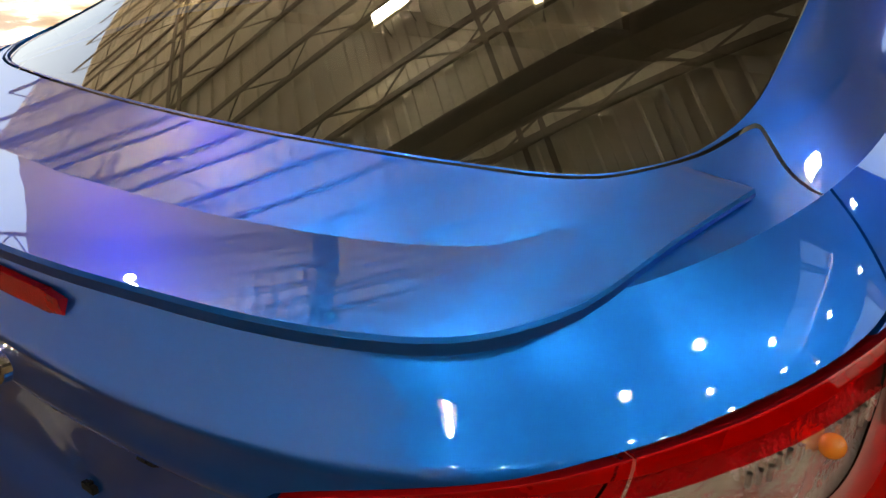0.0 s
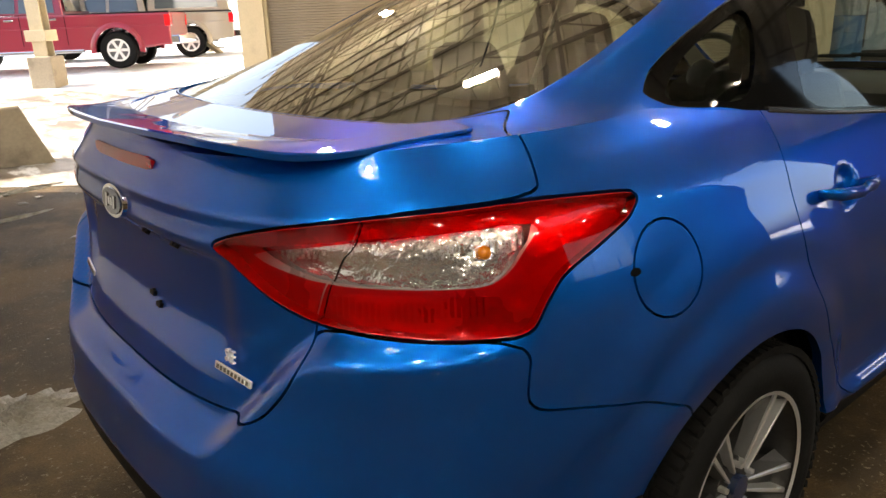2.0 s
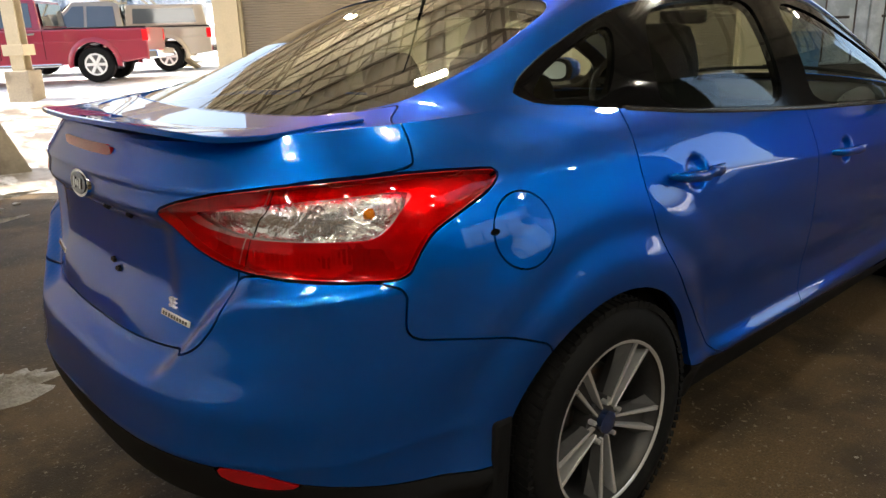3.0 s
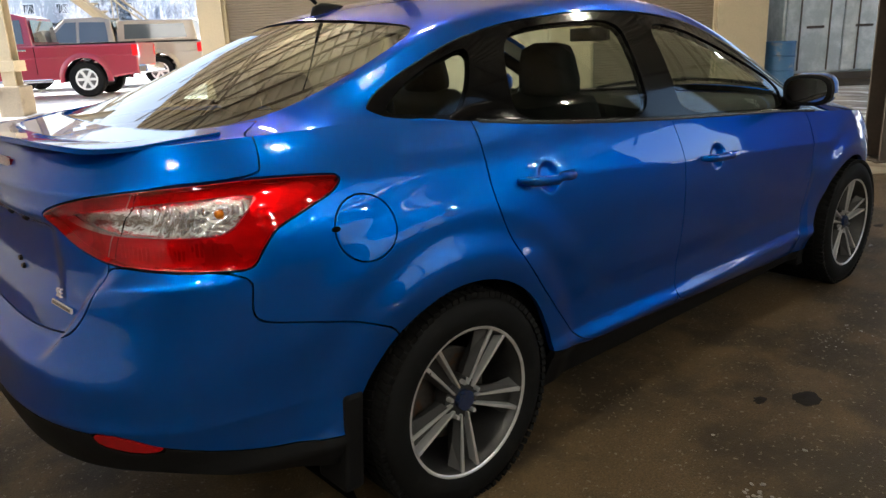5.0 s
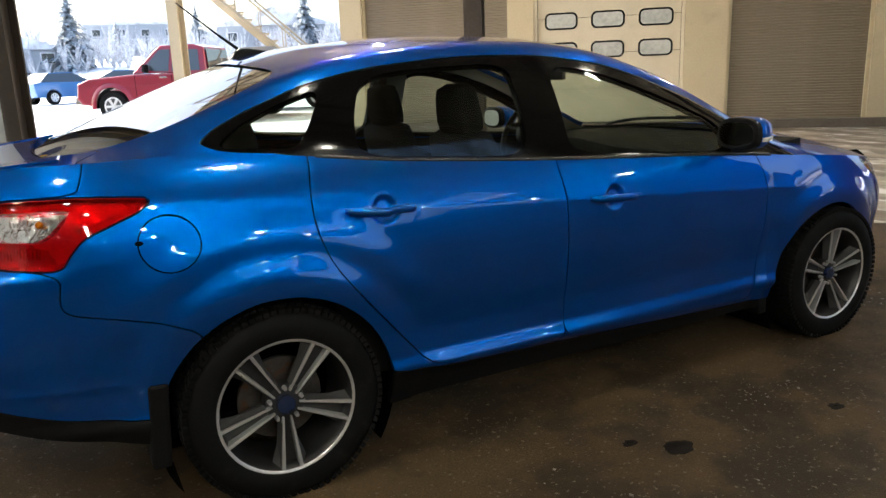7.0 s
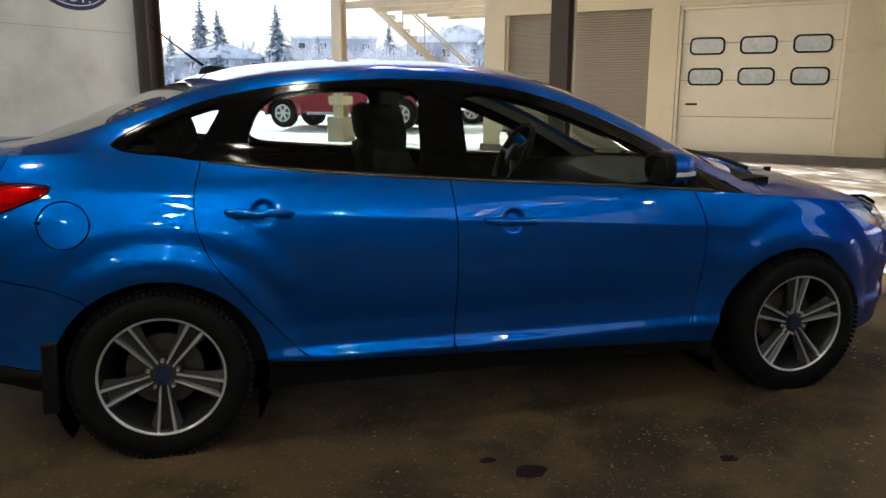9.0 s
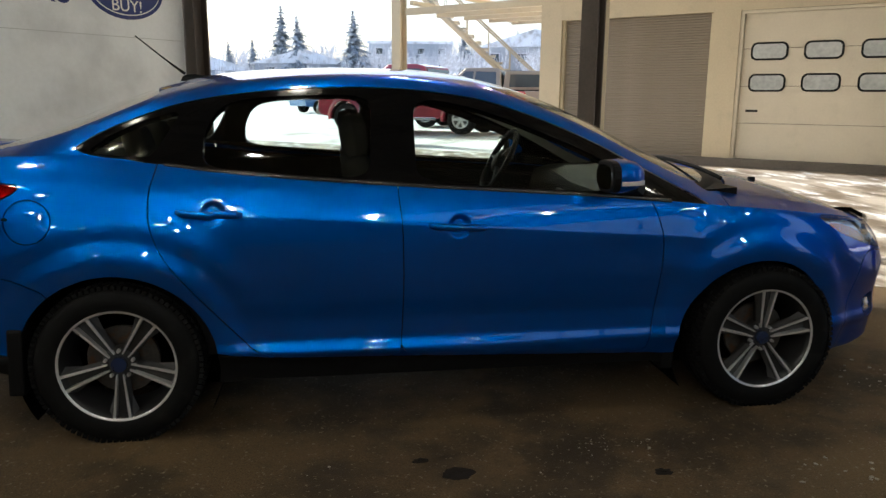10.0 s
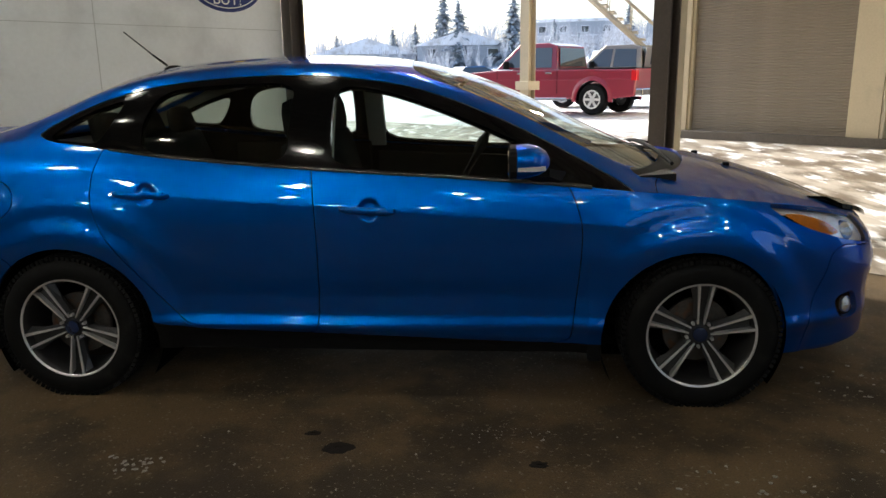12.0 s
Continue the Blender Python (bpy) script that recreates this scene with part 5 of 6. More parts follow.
for n, (u, v, turn) in enumerate(((.3, -9.7, 0), (1.5, -10.6, 0), (6.2, -7.4, 0), (9.5, -6.4, 0), (5.4, -10.6, 0))):
    m = Matrix.Translation(at_b(u, v, CEIL_Z - .50)) @ Matrix.Rotation(B_TURN, 4, "Z")
    if n:
        copy_thing(strip, m)
    else:
        strip.matrix_world = m
# unseen walls added to close the place behind the camera and darken reflections
box_b("wall_back", UNSEEN_WALL, -3.74, 14, -26.3, -26, 0, CEIL_Z + .3, "added unseen back wall, coloured dark to keep reflections dim", "wall")
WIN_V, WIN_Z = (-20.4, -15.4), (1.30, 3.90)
# the last piece is added to shrink the bright lane exit mirrored in the doors
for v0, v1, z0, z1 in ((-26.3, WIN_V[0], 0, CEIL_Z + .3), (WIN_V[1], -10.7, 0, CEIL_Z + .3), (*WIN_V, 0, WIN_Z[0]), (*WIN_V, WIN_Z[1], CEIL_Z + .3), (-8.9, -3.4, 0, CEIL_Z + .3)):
    box_b("wall_end", UNSEEN_WALL, 14, 14.3, v0, v1, z0, z1, "added unseen end wall, coloured dark to keep reflections dim", "wall")
band = box_b("window_1", DARK_STEEL, 14.08, 14.20, *WIN_V, WIN_Z[0], WIN_Z[0] + .05, "steel-framed grid of windows in the end wall", "window")
box_b("window_frame", DARK_STEEL, 14.08, 14.20, *WIN_V, WIN_Z[1] - .05, WIN_Z[1], parent=band)
box_b("mullion", DARK_STEEL, 14.10, 14.18, *WIN_V, 2.58, 2.62, parent=band)
for k in range(6):
    v = WIN_V[0] + (WIN_V[1] - WIN_V[0]) * k / 5
    box_b("mullion", DARK_STEEL, 14.11, 14.17, v - .04, v + .04, WIN_Z[0] + .05, WIN_Z[1] - .05, parent=band)
    if k < 5:
        for z0, z1 in ((WIN_Z[0] + .05, 2.58), (2.62, WIN_Z[1] - .05)):
            box_b("pane", DOME, 14.136, 14.144, v + .042, v + .958, z0 + .002, z1 - .002, parent=band).visible_shadow = False


# ---- outside: yard, vehicles, trees, houses ----
RED_PAINT = material("red_paint", (.21, .004, .022), .35, .2, scale=300, vary=.05, coat=1, coat_rough=.03)
TAN_PAINT = material("tan_paint", (.25, .22, .18), .4, .4, scale=300, vary=.05, coat=.8, coat_rough=.04)
SKY_PAINT = material("light_blue_paint", (.03, .13, .34), .35, .3, scale=300, vary=.05, coat=1, coat_rough=.03)
DARK_GLASS = material("dark_glass", (.035, .045, .055), .05, scale=30, vary=.1, coat=1, spec=.8)
BARK = material("bark", (.09, .065, .05), .9, scale=30, relief=.01, vary=.3)
# distance haze is put into these base colours; the stains are snow
HAZY_NEEDLES = material("hazy_spruce_needles", (.21, .24, .26), .85, scale=9, vary=.4, stain=((.66, .70, .75), .42, 2.2, .10))
HAZY_TWIGS = material("hazy_bare_twigs", (.40, .40, .42), .9, scale=8, vary=.3, stain=((.72, .74, .78), .44, 3.0, .15))
# siding lightened too, for the haze over the far houses
HAZY_SIDING = material("hazy_grey_siding", (.40, .43, .47), .7, scale=6, vary=.1, stretch=(1, 1, 8))
ROOF_SNOW = SNOW
BLUE_STEEL = material("blue_drum_paint", (.05, .14, .28), .5, scale=30, vary=.15, relief=.001, stain=((.20, .21, .22), .2, 5, .1))
FROST_STEEL = material("frosted_container", (.46, .52, .56), .55, scale=20, wide=1.2, vary=.1, stain=((.72, .76, .8), .35, 2.5, .15))
CONCRETE = material("pale_concrete", (.30, .25, .18), .85, scale=30, vary=.15, relief=.004, stain=((.20, .165, .12), .25, 3, .12))


def prism(bm, outline_pts, y0, y1, bevel=0.0, taper=None):
    """A side outline (x, z) drawn across from y0 to y1."""
    a = [bm.verts.new((x, y0, z)) for x, z in outline_pts]
    b = [bm.verts.new((x, y1, z)) for x, z in outline_pts]
    n = len(a)
    faces = [bm.faces.new(a), bm.faces.new(list(reversed(b)))]
    for k in range(n):
        j = (k + 1) % n
        faces.append(bm.faces.new((a[k], b[k], b[j], a[j])))
    bmesh.ops.recalc_face_normals(bm, faces=faces)
    if bevel:
        bmesh.ops.bevel(bm, geom=list({e for f in faces[:2] for e in f.edges}), offset=bevel, segments=3, affect="EDGES", profile=.6)
    return bm


def arch(cx, cz, r, n=10):
    return [(cx + r * math.cos(a), cz + r * math.sin(a)) for a in [math.pi - math.pi * k / n for k in range(n + 1)]]


def simple_wheel(parent, x, y, r):
    w = part("wheel", lathe(bmesh.new(), [(r * .6, .11), (r * .9, .12), (r, .09), (r, -.09), (r * .9, -.12), (r * .6, -.11), (r * .58, .11)], 32), RUBBER, parent, "black tyre on a silver rim")
    smooth(w, 40)
    w.matrix_basis = Matrix.Translation((x, y, r))
    out = -1 if y < 0 else 1
    bm = lathe(bmesh.new(), [(r * .60, out * .10), (r * .56, out * .115), (r * .50, out * .085), (.05, out * .07), (.0, out * .07)], 32)
    smooth(part("rim", bm, ALLOY_GREY, w), 40)
    bm = lathe(bmesh.new(), [(r * .60, out * .113), (r * .61, out * .120), (r * .52, out * .120), (r * .51, out * .113)], 32)
    smooth(part("rim_ring", bm, ALLOY, w), 40)
    part("hub_cap", rod(bmesh.new(), (0, out * .07, 0), (0, out * .125, 0), r * .13, steps=16), ALLOY, w)
    for k in range(6):
        bm = bmesh.new()
        spoke(bm, 2 * math.pi * k / 6, 0, .05, r * .57, .030, .034, out * .095 - .012, out * .105 - .012, .024)
        bmesh.ops.recalc_face_normals(bm, faces=bm.faces)
        part("spoke", bm, ALLOY, w)


def pickup(place, paint, label, cap=False):
    """A crew-cab pickup; x forward, rear axle at the origin."""
    ob = thing("pickup_truck", label, "pickup truck", place)
    shape = [(-1.22, 1.20), (1.10, 1.22), (3.05, 1.22), (4.30, 1.14), (4.62, 1.02), (4.68, .62), (4.55, .48)]
    shape += list(reversed(arch(3.70, .42, .50))) + list(reversed(arch(0, .42, .50))) + [(-1.20, .50)]
    body = part("body", prism(bmesh.new(), shape, -.98, .98, .05), paint, ob)
    cab = [(1.08, 1.20), (1.16, 1.86), (1.45, 1.94), (2.35, 1.93), (3.10, 1.24)]
    bm = prism(bmesh.new(), cab, -.94, .94, .04)
    for v in bm.verts:
        v.co.y *= 1 - .16 * max(0, (v.co.z - 1.2) / .75)
    part("cab", bm, paint, ob)
    for y in (-1, 1):
        for nm, w in (("rear_window_side", [(1.26, 1.27), (1.30, 1.80), (1.98, 1.82), (2.02, 1.27)]), ("front_window_side", [(2.10, 1.27), (2.06, 1.82), (2.34, 1.82), (2.86, 1.30)])):
            bm = bmesh.new()
            pts = [(x, y * (.945 * (1 - .16 * (z - 1.2) / .75) + .006), z) for x, z in w]
            f = bm.faces.new([bm.verts.new(q) for q in pts])
            bmesh.ops.recalc_face_normals(bm, faces=bm.faces)
            part("window", bm, DARK_GLASS, ob)
        for x0 in (1.12, 2.04):
            part("door_handle", block(bmesh.new(), x0 + .1, x0 + .3, y * 1.0 - .012, y * 1.0 + .012, 1.10, 1.14, .006), CHROME, ob)
        for cx in (0, 3.70):
            ends = []
            bm = bmesh.new()
            for q in range(19):
                a = math.pi * (-.04 + 1.08 * q / 18)
                ends.append([(cx + rr * math.cos(a), y * yy, .42 + rr * math.sin(a)) for rr, yy in ((.485, .93), (.485, 1.015), (.53, 1.02), (.60, .985), (.60, .93))])
            smooth(part("wheel_flare", loft(bm, ends), paint, ob), 40)
            bm = bmesh.new()
            ends = []
            for q in range(19):
                a = math.pi * (-.04 + 1.08 * q / 18)
                ends.append([(cx + rr * math.cos(a), y * yy, .42 + rr * math.sin(a)) for rr, yy in ((.490, .50), (.490, .95))])
            part("wheel_well", loft(bm, ends, closed=False), SEAM_DARK, ob)
        for x0 in (1.06, 2.02, 3.02):
            part("door_seam", block(bmesh.new(), x0 - .006, x0 + .006, y * .981 - .003, y * .981 + .003, .56, 1.20), SEAM_DARK, ob)
        part("side_crease", block(bmesh.new(), -1.15, 4.2, y * .980 - .008, y * .980 + .008, .92, .95, .006), paint, ob)
        part("rocker", block(bmesh.new(), .55, 3.15, y * .955 - .02, y * .955 + .02, .46, .54, .01), BLACK_PLASTIC, ob)
        part("head_lamp", block(bmesh.new(), 4.45, 4.66, y * .82 - .10, y * .82 + .10, .82, 1.02, .03), HEAD_BOWL, ob)
        part("bed_rail", block(bmesh.new(), -1.20, 1.02, y * .93 - .035, y * .93 + .035, 1.205, 1.235, .01), BLACK_PLASTIC, ob)
        part("tail_lamp", block(bmesh.new(), -1.235, -1.10, y * .90 - .09, y * .90 + .09, .90, 1.16, .01), RED_LENS, ob)
        part("step_bar", rod(bmesh.new(), (.75, y * .95, .42), (2.9, y * .95, .42), .045), CHROME, ob)
        bm = block(bmesh.new(), 2.62, 2.72, y * 1.06 - .10, y * 1.06 + .10, 1.24, 1.46, .03)
        part("mirror", bm, BLACK_PLASTIC, ob)
        for x in (0, 3.70):
            simple_wheel(ob, x, y * .86, .41)
    bm = bmesh.new()
    bm.faces.new([bm.verts.new(q) for q in ((2.42, -.76, 1.90), (3.06, -.88, 1.27), (3.06, .88, 1.27), (2.42, .76, 1.90))])
    for v in bm.verts:
        v.co.x += .015
    part("windscreen", bm, DARK_GLASS, ob)
    bm = bmesh.new()
    bm.faces.new([bm.verts.new(q) for q in ((1.085, -.80, 1.30), (1.135, -.72, 1.80), (1.135, .72, 1.80), (1.085, .80, 1.30))])
    for v in bm.verts:
        v.co.x -= .02
    part("back_window", bm, DARK_GLASS, ob)
    part("rear_bumper", block(bmesh.new(), -1.40, -1.20, -.95, .95, .50, .70, .03), CHROME, ob, "chrome rear bumper")
    part("front_bumper", block(bmesh.new(), 4.55, 4.75, -.95, .95, .45, .70, .04), CHROME, ob)
    if cap:
        bm = prism(bmesh.new(), [(-1.15, 1.21), (-1.05, 1.80), (.98, 1.84), (1.05, 1.21)], -.90, .90, .05)
        canopy = part("canopy", bm, paint, ob, "matching bed canopy")
        for y in (-1, 1):
            bm = bmesh.new()
            bm.faces.new([bm.verts.new(q) for q in ((-.85, y * .905, 1.32), (-.80, y * .905, 1.70), (.80, y * .905, 1.72), (.84, y * .905, 1.32))])
            bmesh.ops.recalc_face_normals(bm, faces=bm.faces)
            part("canopy_window", bm, DARK_GLASS, canopy)
    return ob


def hatch(place, paint, label):
    """A small far car; x forward, rear axle at the origin."""
    ob = thing("parked_car", label, "car", place)
    shape = [(-.85, .55), (-.9, .95), (-.5, 1.02), (.2, 1.02), (2.4, .98), (3.2, .85), (3.4, .6), (3.35, .35)] + list(reversed(arch(2.6, .32, .36))) + list(reversed(arch(0, .32, .36))) + [(-.8, .35)]
    part("body", prism(bmesh.new(), shape, -.88, .88, .06), paint, ob)
    bm = prism(bmesh.new(), [(-.55, 1.0), (.0, 1.42), (1.2, 1.45), (2.2, .98)], -.80, .80, .05)
    for v in bm.verts:
        v.co.y *= 1 - .2 * max(0, (v.co.z - 1) / .45)
    part("cabin", bm, DARK_GLASS, ob)
    bm = prism(bmesh.new(), [(.0, 1.40), (.1, 1.44), (1.1, 1.47), (1.3, 1.42)], -.66, .66, .01)
    part("roof", bm, paint, ob)
    for y in (-.8, .8):
        for x in (0, 2.6):
            simple_wheel(ob, x, y, .32)
    return ob


def ground_at(x, y):
    d = Vector((x, y, 0)) - B0
    return ground_z(d.dot(BU), d.dot(BV)) + .012


rear, fore = Vector((4.32, 15.6, 0)), Vector((1.0, 17.75, 0))
turn = math.degrees(math.atan2(fore.y - rear.y, fore.x - rear.x))
off = Vector((-math.sin(radians(turn)), math.cos(radians(turn)), 0))
c = rear + off * (-.86 if off.y < 0 else .86)
c += Vector((.05, 1.2, 0))
pickup(pose(c.x, c.y, ground_at(c.x, c.y), 0, 0, turn), RED_PAINT, "red crew-cab pickup truck parked on the snowy yard")
c2 = Vector((7.6, 20.3, 0))
pickup(pose(c2.x, c2.y, ground_at(c2.x, c2.y), 0, 0, turn + 4), TAN_PAINT, "tan grey pickup truck with a canopy behind the red one", cap=True)
for x, y, a in ((-8.0, 34.0, 150), (10.5, 33.0, 140), (-.3, 37.0, 32), (4.5, 40.0, 150)):
    hatch(pose(x, y, ground_at(x, y), 0, 0, a), SKY_PAINT, "light blue hatchback parked far off on the snow")


def spruce(seed, height):
    """A spruce: trunk, drooping boughs made of many small sprays."""
    rnd = random.Random(seed)
    ob = thing("spruce_tree", "tall spruce with snow on its boughs, paled for haze", "tree", group="spruces")
    part("trunk", rod(bmesh.new(), (0, 0, 0), (0, 0, height), height * .018, .01, 8), BARK, ob)
    verts, faces = [], []
    levels = 30
    for i in range(levels):
        u = i / levels
        z = height * (.06 + .94 * u)
        r = height * .235 * (1 - u) ** .85 * rnd.uniform(.72, 1.12) + .04
        for k in range(11 - int(6 * u)):
            a = rnd.uniform(0, 6.283)
            rr = r * rnd.uniform(.6, 1.1)
            for q in range(5):
                f0, f1 = q / 5, (q + 1.25) / 5
                w = .09 * height * (1 - u * .7) * (1 - .6 * f0) * .42
                p0 = Vector((math.cos(a) * rr * f0, math.sin(a) * rr * f0, z - rr * .30 * f0 + rnd.uniform(-.05, .05)))
                p1 = Vector((math.cos(a) * rr * f1, math.sin(a) * rr * f1, z - rr * .36 * f1))
                s = Vector((-math.sin(a), math.cos(a), rnd.uniform(-.5, .1))) * w
                n = len(verts)
                verts += [p0 - s, p0 + s, p1 + s * .6 - Vector((0, 0, w * 1.5)), p1 - s * .6 - Vector((0, 0, w * 1.1))]
                faces.append((n, n + 1, n + 2, n + 3))
    me = bpy.data.meshes.new("crown")
    me.from_pydata([tuple(v) for v in verts], [], faces)
    me.materials.append(HAZY_NEEDLES)
    cr = new("crown", me)
    cr.parent = ob
    return ob


tall = spruce(4, 13.0)
wide = spruce(9, 10.0)
rnd = random.Random(12)
tree_spots = []
for az, dist, k in ((.2, 92, .62), (-3.9, 92, .78), (-5.0, 96, .70), (-7.1, 96, .56), (-8.8, 98, .42), (-10.0, 98, .38), (3.2, 100, .35), (5.0, 100, .30), (8.5, 105, .45), (12.5, 100, .5), (16.0, 96, .55), (-13, 98, .5), (-18, 96, .7), (-24, 96, .6)):
    x, y = 1.2 + dist * math.sin(radians(az + 1.2)), -3.7 + dist * math.cos(radians(az + 1.2))
    tree_spots.append((x, y, k))
for n, (x, y, k) in enumerate(tree_spots):
    src = tall if n % 2 == 0 else wide
    m = pose(x, y, ground_at(x, y) - .2, 0, 0, rnd.uniform(0, 360))
    if n < 2:
        src.matrix_world = m
        src.scale = (k * 1.65, k * 1.65, k * 1.10)
    else:
        t2 = copy_thing(src, m)
        t2.scale = (k * 1.65, k * 1.65, k * 1.10)


def copse(name, x0, x1, y, h, count, seed, label):
    """A far line of bare bushes: a mass of thin twigs."""
    r2 = random.Random(seed)
    verts, faces = [], []
    for _ in range(count):
        x, yy = r2.uniform(x0, x1), y + r2.uniform(-6, 6)
        z0 = ground_at(x, yy)
        hh = h * r2.uniform(.4, 1.0)
        for q in range(9):
            a, lean = r2.uniform(0, 6.283), r2.uniform(.05, .45)
            b = Vector((x, yy, z0 + r2.uniform(0, .3) * hh))
            t = b + Vector((math.cos(a) * lean * hh, math.sin(a) * lean * hh, hh * r2.uniform(.5, .8)))
            w = .05 + .012 * hh
            n = len(verts)
            verts += [tuple(b + Vector((-w, 0, 0))), tuple(b + Vector((w, 0, 0))), tuple(t)]
            faces.append((n, n + 1, n + 2))
    return sheet(name, HAZY_TWIGS, label, "bushes", verts, faces, "stuff")


copse("bare_bushes", -60, 50, 88, 4.5, 420, 5, "snowy bare bushes and young trees along the yard, paled for haze")
copse("far_bushes", -80, 90, 128, 7.0, 420, 6, "far snowy bare trees on the horizon, paled for haze")


def house(x, y, w, d, h, turn, label, storeys=1, flat=False):
    ob = thing("house", label, "house", pose(x, y, ground_at(x, y), 0, 0, turn), "houses")
    wall = part("wall", block(bmesh.new(), -w / 2, w / 2, -d / 2, d / 2, 0, h), HAZY_SIDING, ob)
    if flat:
        part("roof", block(bmesh.new(), -w / 2 - .3, w / 2 + .3, -d / 2 - .3, d / 2 + .3, h, h + .5, .05), SNOW, ob)
    else:
        part("roof", prism(bmesh.new(), [(-w / 2 - .5, h), (0, h + w * .16), (w / 2 + .5, h), (0, h + .05)], -d / 2 - .5, d / 2 + .5), SNOW, ob, "snow-covered roof")
    for f in range(storeys):
        n = max(3, int(w / 3.2))
        for k in range(n):
            cx = -w / 2 + w * (k + .5) / n
            z0 = .9 + f * 2.8
            win = part("window", block(bmesh.new(), cx - .7, cx + .7, -d / 2 - .06, -d / 2 + .02, z0, z0 + 1.2), SNOW, ob, "white window frame")
            part("pane", block(bmesh.new(), cx - .6, cx + .6, -d / 2 - .09, -d / 2 - .065, z0 + .1, z0 + 1.1), DARK_GLASS, win)
        if flat and f:
            part("balcony", block(bmesh.new(), -w / 2 + 1, w / 2 - 1, -d / 2 - 1.1, -d / 2 - .02, f * 2.8 + .35, f * 2.8 + .5), SNOW, ob)
    return ob


house(15.5, 138, 15, 10, 5.6, -6, "grey blue apartment block with balconies and snow, paled for haze", 2, True)
house(-3, 92, 11, 8, 2.4, 6, "low grey house with a snow-covered roof")
house(-15, 92, 12, 8, 2.4, 10, "low grey house with a snow-covered roof")
house(28, 95, 14, 9, 2.8, -18, "low grey house with a snow-covered roof")

# outdoor stair and the open canopy by the post
stair = thing("metal_stair", "beige painted outdoor steel stair with open treads", "stair", pose(6.0, 21.5, ground_at(6, 21.5), 0, 0, 168))
for y in (-.55, .55):
    part("stringer", rod(bmesh.new(), (-2.6, y, 0), (3.2, y, 5.2), .09, steps=4), BEIGE, stair)
    part("handrail", rod(bmesh.new(), (-2.6, y, .95), (3.2, y, 6.15), .03, steps=6), BEIGE, stair)
for k in range(24):
    u = k / 24
    part("tread", block(bmesh.new(), -2.6 + 5.8 * u - .12, -2.6 + 5.8 * u + .14, -.55, .55, 5.2 * u + .16, 5.2 * u + .20), BEIGE, stair)
for k in range(8):
    u = (k + .5) / 8
    for y in (-.55, .55):
        part("baluster", rod(bmesh.new(), (-2.6 + 5.8 * u, y, 5.2 * u), (-2.6 + 5.8 * u, y, 5.2 * u + .95), .018, steps=6), BEIGE, stair)
for k in range(5):
    v = .1 + 1.3 * k
    box_b("canopy_beam", BEIGE, -7.4, -3.68, v - .06, v + .06, 3.30 + .05 * k, 3.46 + .05 * k, "beige lattice beam of the outdoor canopy", "beam")
for u in (-7.2, -5.6, -4.2):
    box_b("canopy_purlin", BEIGE, u - .05, u + .05, .0, 5.6, 3.52, 3.62, "beige canopy purlin", "beam")
# footing of the post
box_b("post_clamp", BEIGE, -8.16, -7.72, .25, .69, 1.02, 1.24, "beige steel clamp round the post", "clamp", bevel=.01)
box_b("post_footing", CONCRETE, -8.20, -7.68, .21, .73, .04, .72, "concrete footing round the post", "footing", bevel=.03)

# barrier, drum and container
bar = thing("concrete_barrier", "pale concrete traffic barrier block on the ground", "barrier", pose(-.35, 6.75, ground_at(-.35, 6.75) - .02, 0, 0, -6))
smooth(part("block", prism(bmesh.new(), [(-1.4, 0), (-1.4, .56), (.55, .58), (.78, 0)], -.16, .16, .04), CONCRETE, bar), 30)

drum_at = at_b(8.02, .32, ground_z(8.02, .32))
drum = thing("oil_drum", "scuffed blue steel drum standing by the wall", "drum", Matrix.Translation(drum_at))
bm = bmesh.new()
prof = [(.0, .0), (.285, .0), (.295, .02), (.285, .04), (.285, .29), (.30, .31), (.285, .33), (.285, .58), (.30, .60), (.285, .62), (.285, .85), (.298, .87), (.285, .885), (.27, .87), (.0, .87)]
loops = [[bm.verts.new((r * math.cos(a), r * math.sin(a), z)) for r, z in prof] for a in [2 * math.pi * k / 32 for k in range(32)]]
for k in range(32):
    for j in range(len(prof) - 1):
        bm.faces.new((loops[k][j], loops[(k + 1) % 32][j], loops[(k + 1) % 32][j + 1], loops[k][j + 1]))
bmesh.ops.remove_doubles(bm, verts=bm.verts, dist=.0005)
bmesh.ops.recalc_face_normals(bm, faces=bm.faces)
smooth(part("barrel", bm, BLUE_STEEL, drum), 35)

cont = thing("shipping_container", "pale blue frosted shipping container with closed doors", "container", Matrix.Translation(at_b(8.3, .9, ground_z(8.3, .9))) @ Matrix.Rotation(B_TURN, 4, "Z"))
part("body", block(bmesh.new(), 0, 2.44, .08, 6.0, .12, 2.6, .02), FROST_STEEL, cont)
for k in range(2):
    leaf = part("door_leaf", block(bmesh.new(), .05 + 1.19 * k, 1.20 + 1.19 * k, .0, .07, .18, 2.52, .012), FROST_STEEL, cont)
    for x in (.32, .92):
        part("lock_rod", rod(bmesh.new(), (x + 1.19 * k, -.03, .2), (x + 1.19 * k, -.03, 2.5), .018, steps=8), STEEL, leaf)
    part("lock_handle", block(bmesh.new(), .45 + 1.0 * k, .80 + 1.0 * k, -.06, -.03, 1.05, 1.10, .008), DARK_STEEL, leaf)
part("sill_beam", block(bmesh.new(), 0, 2.44, -.02, .08, .0, .14, .01), DARK_STEEL, cont)

# ---- sign on the partition ----
JOINT = material("joint_grey", (.45, .46, .46), .7, scale=30, vary=.1)
SIGN_BLUE = material("sign_blue", (.012, .025, .14), .4, scale=40, vary=.06)
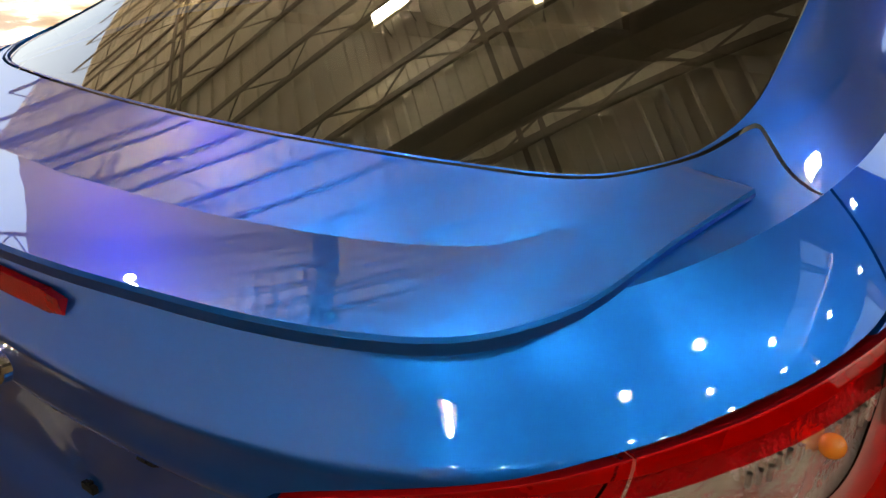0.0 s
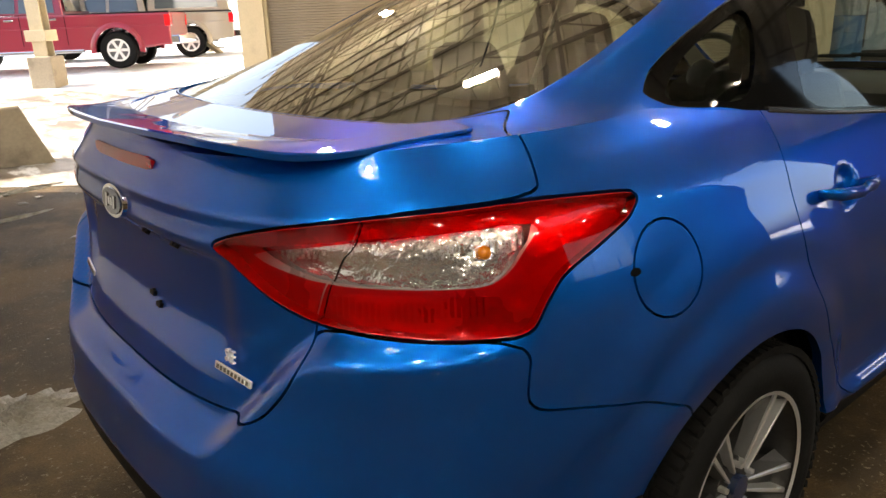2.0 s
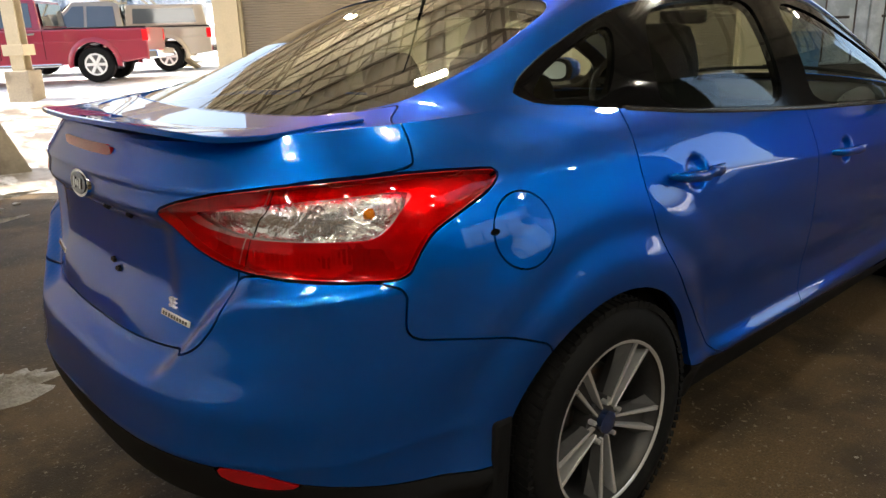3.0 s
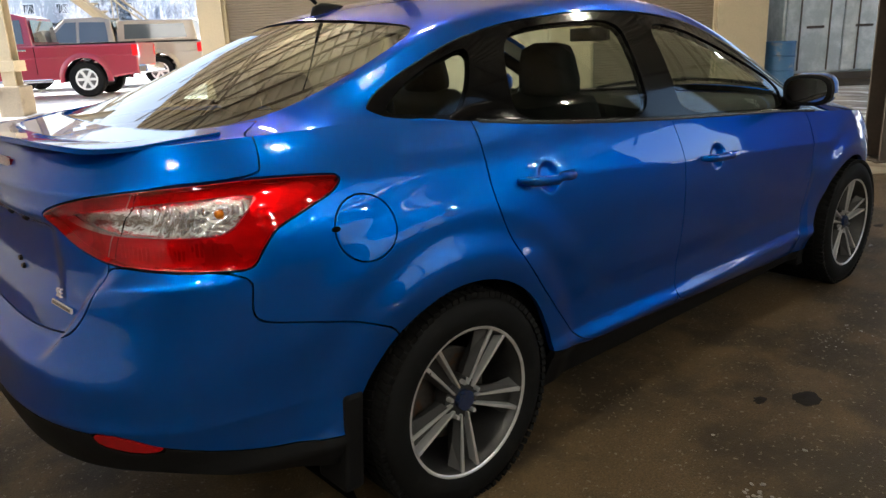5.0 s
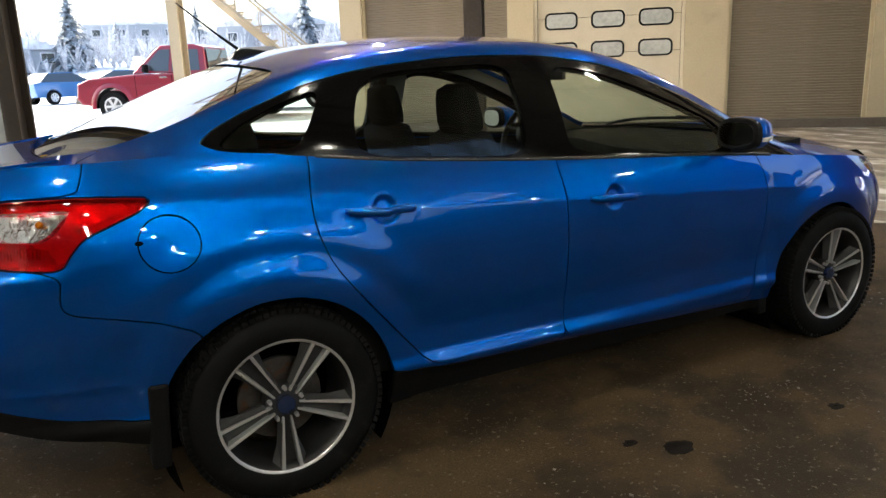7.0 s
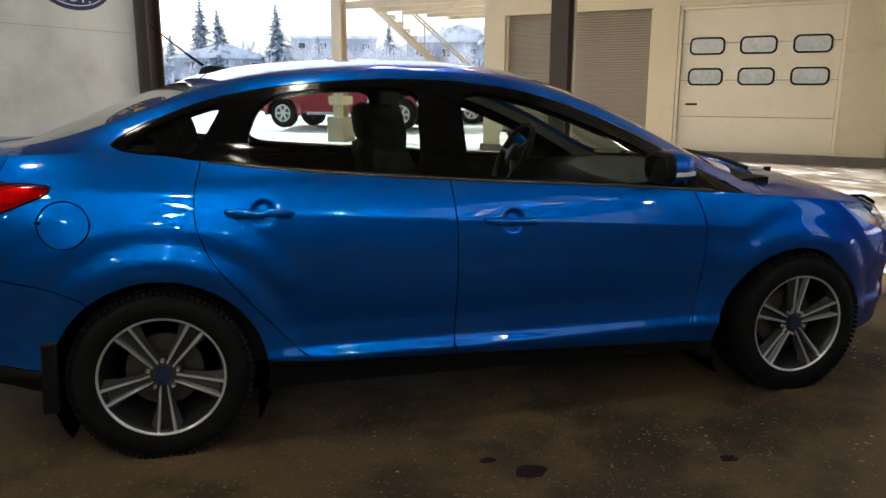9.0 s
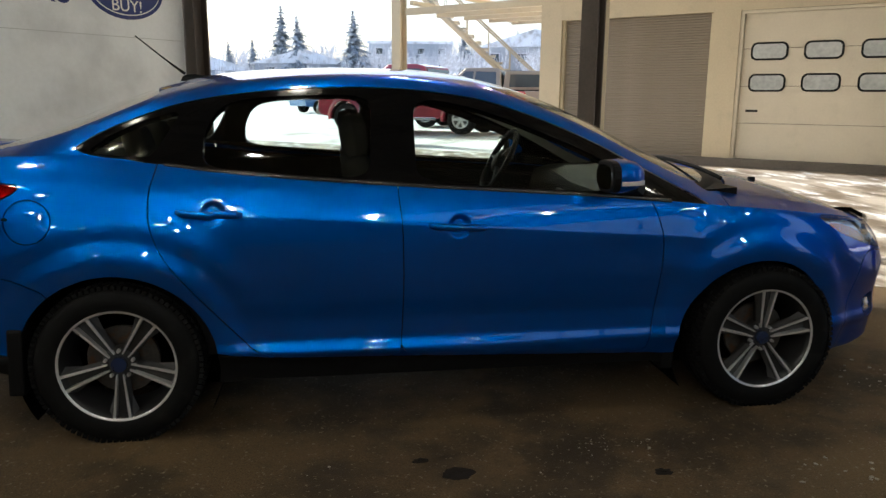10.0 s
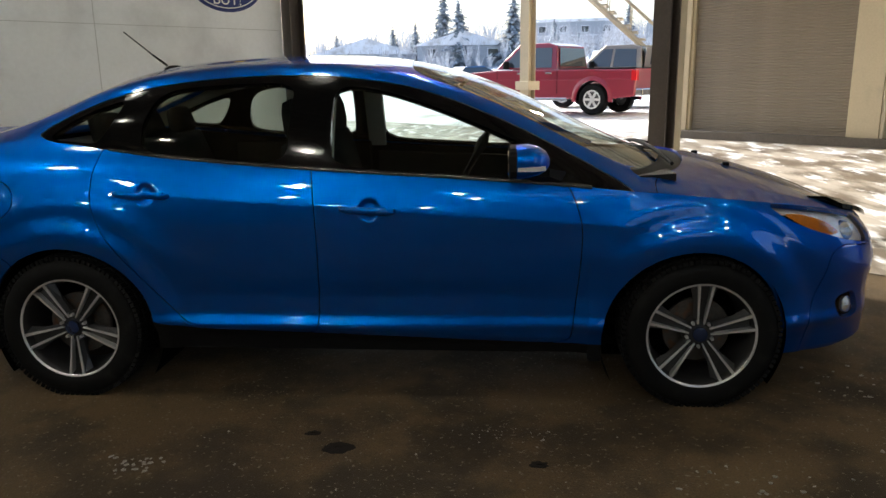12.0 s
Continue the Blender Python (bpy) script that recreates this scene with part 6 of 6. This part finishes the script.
SIGN_WHITE = material("sign_white", (.75, .74, .70), .4, scale=40, vary=.04)
SIGN_YELLOW = material("sign_yellow", (.75, .50, .04), .4, scale=40, vary=.06)
sign = thing("wall_sign", "painted oval sign in blue, white and yellow on the partition", "sign", Matrix.Translation(at_b(-3.548, -9.97, 2.45)) @ Matrix.Rotation(B_TURN, 4, "Z") @ pose(0, 0, 0, 90, 0, 90))
smooth(part("oval", disc(bmesh.new(), Matrix.Identity(4), .46, .31, .006), SIGN_BLUE, sign), 30)
bm = disc(bmesh.new(), pose(0, 0, .004), .425, .275, .004)
part("oval_rim", bm, SIGN_WHITE, sign)
part("oval_face", disc(bmesh.new(), pose(0, 0, .007), .410, .262, .003), SIGN_BLUE, sign)
bm = bmesh.new()
bm.faces.new([bm.verts.new(q) for q in ((-.10, .06, .0115), (0, -.08, .0115), (.10, .06, .0115), (.04, .22, .0115), (-.04, .22, .0115))])
part("chevron", bm, SIGN_YELLOW, sign)
lettering("word", "BUY!", .175, pose(0, -.225, .011), SIGN_WHITE, sign, .001)
lettering("word", "MOTORS", .36, pose(-.62, -.205, .002), SIGN_BLUE, sign, .001, "RIGHT")
for z in (1.95,):
    box_b("panel_seam", JOINT, -3.549, -3.544, -26, -9.3, z, z + .006, "thin joint in the white cladding", "joint")
for v in (-11.5, -14.3, -17.1):
    box_b("panel_seam", JOINT, -3.549, -3.544, v, v + .006, .1, 5.0, "thin joint in the white cladding", "joint")

# ---- snow crumbs, slush and stains on the floor ----
SLUSH = material("dirty_slush", (.27, .255, .235), .45, scale=60, wide=9, vary=.45, relief=.03, stain=((.16, .14, .11), .35, 9, .15))
STAIN = material("oil_stain", (.012, .009, .007), .75, spec=.15, scale=30, vary=.3)


def crumb(rnd, s):
    bm = bmesh.new()
    bmesh.ops.create_icosphere(bm, subdivisions=1, radius=1)
    for v in bm.verts:
        v.co *= rnd.uniform(.6, 1.3)
        v.co = Vector((v.co.x * s, v.co.y * s * .7, max(0, v.co.z * s * .35 + s * .12)))
    me = bpy.data.meshes.new("snow_crumb")
    bm.to_mesh(me)
    bm.free()
    me.materials.append(SLUSH)
    return me


rnd = random.Random(21)
crumbs = [crumb(rnd, 1.0) for _ in range(5)]
for k in range(150):
    if k < 26:
        x, y, s = rnd.gauss(.55, .05), rnd.gauss(-1.43, .03), rnd.uniform(.004, .013)
    elif k < 60:
        x, y, s = rnd.gauss(1.86, .10), rnd.gauss(-1.14, .04), rnd.uniform(.002, .006)
    elif k < 76:
        x, y, s = rnd.gauss(3.3, .15), rnd.gauss(-.55, .10), rnd.uniform(.005, .014)
    elif k < 96:
        x, y, s = rnd.gauss(2.75, .15), rnd.gauss(-1.45, .10), rnd.uniform(.004, .012)
    elif k < 126:
        x, y, s = rnd.uniform(-1.4, 4.5), rnd.uniform(-2.2, -.95), rnd.uniform(.004, .013)
    else:
        x, y, s = rnd.uniform(-1.6, .6), rnd.uniform(1.2, 6.0), rnd.uniform(.01, .05)
    ob = tagged(new("snow_crumb", crumbs[k % 5]), "small crumb of dirty snow on the floor", "snow", "snow crumbs")
    ob.matrix_world = pose(x, y, .0125, 0, 0, rnd.uniform(0, 360)) @ Matrix.Diagonal((s, s, s, 1))


def patch(name, x, y, rx, ry, h, mat, label, category, seed, turn=0):
    """A low uneven patch with a ragged edge."""
    r2 = random.Random(seed)
    bm = bmesh.new()
    n, rings = 64, 12
    jag = [r2.uniform(.45, 1.25) for _ in range(n)]
    for _ in range(6 if h < .005 else 1):
        jag = [(jag[k - 1] + jag[k] * 2 + jag[(k + 1) % n]) / 4 for k in range(n)]
    c = bm.verts.new((0, 0, h))
    prev = None
    for q in range(1, rings + 1):
        u = q / rings
        loop = [bm.verts.new((rx * u * jag[k] * math.cos(6.2832 * k / n), ry * u * jag[k] * math.sin(6.2832 * k / n), h * (1 - u ** 3) * r2.uniform(.35, 1.4) if q < rings else 0)) for k in range(n)]
        for k in range(n):
            j = (k + 1) % n
            if prev is None:
                bm.faces.new((c, loop[k], loop[j]))
            else:
                bm.faces.new((prev[k], loop[k], loop[j], prev[j]))
        prev = loop
    me = bpy.data.meshes.new(name)
    bm.to_mesh(me)
    bm.free()
    me.materials.append(mat)
    ob = tagged(new(name, me), label, category)
    ob.matrix_world = pose(x, y, .0122, 0, 0, turn)
    return smooth(ob, 60)


patch("slush_patch", -1.05, 1.20, .30, .19, .028, SLUSH, "patch of dirty melting slush on the floor", "slush", 3, 30)
patch("slush_patch", -.42, 4.3, .30, .05, .015, SLUSH, "thin streak of slush on the floor", "slush", 5, 20)
patch("slush_patch", -.12, 5.3, .40, .08, .02, SLUSH, "thin streak of slush on the floor", "slush", 6, 15)
for x, y, a, b, sd in ((1.24, -1.27, .075, .05, 1), (1.12, -1.16, .035, .022, 2), (1.98, -1.36, .04, .03, 4), (3.9, -.6, .06, .03, 7)):
    patch("oil_stain", x, y, a, b, .0015, STAIN, "dark oily stain on the concrete floor", "stain", sd)
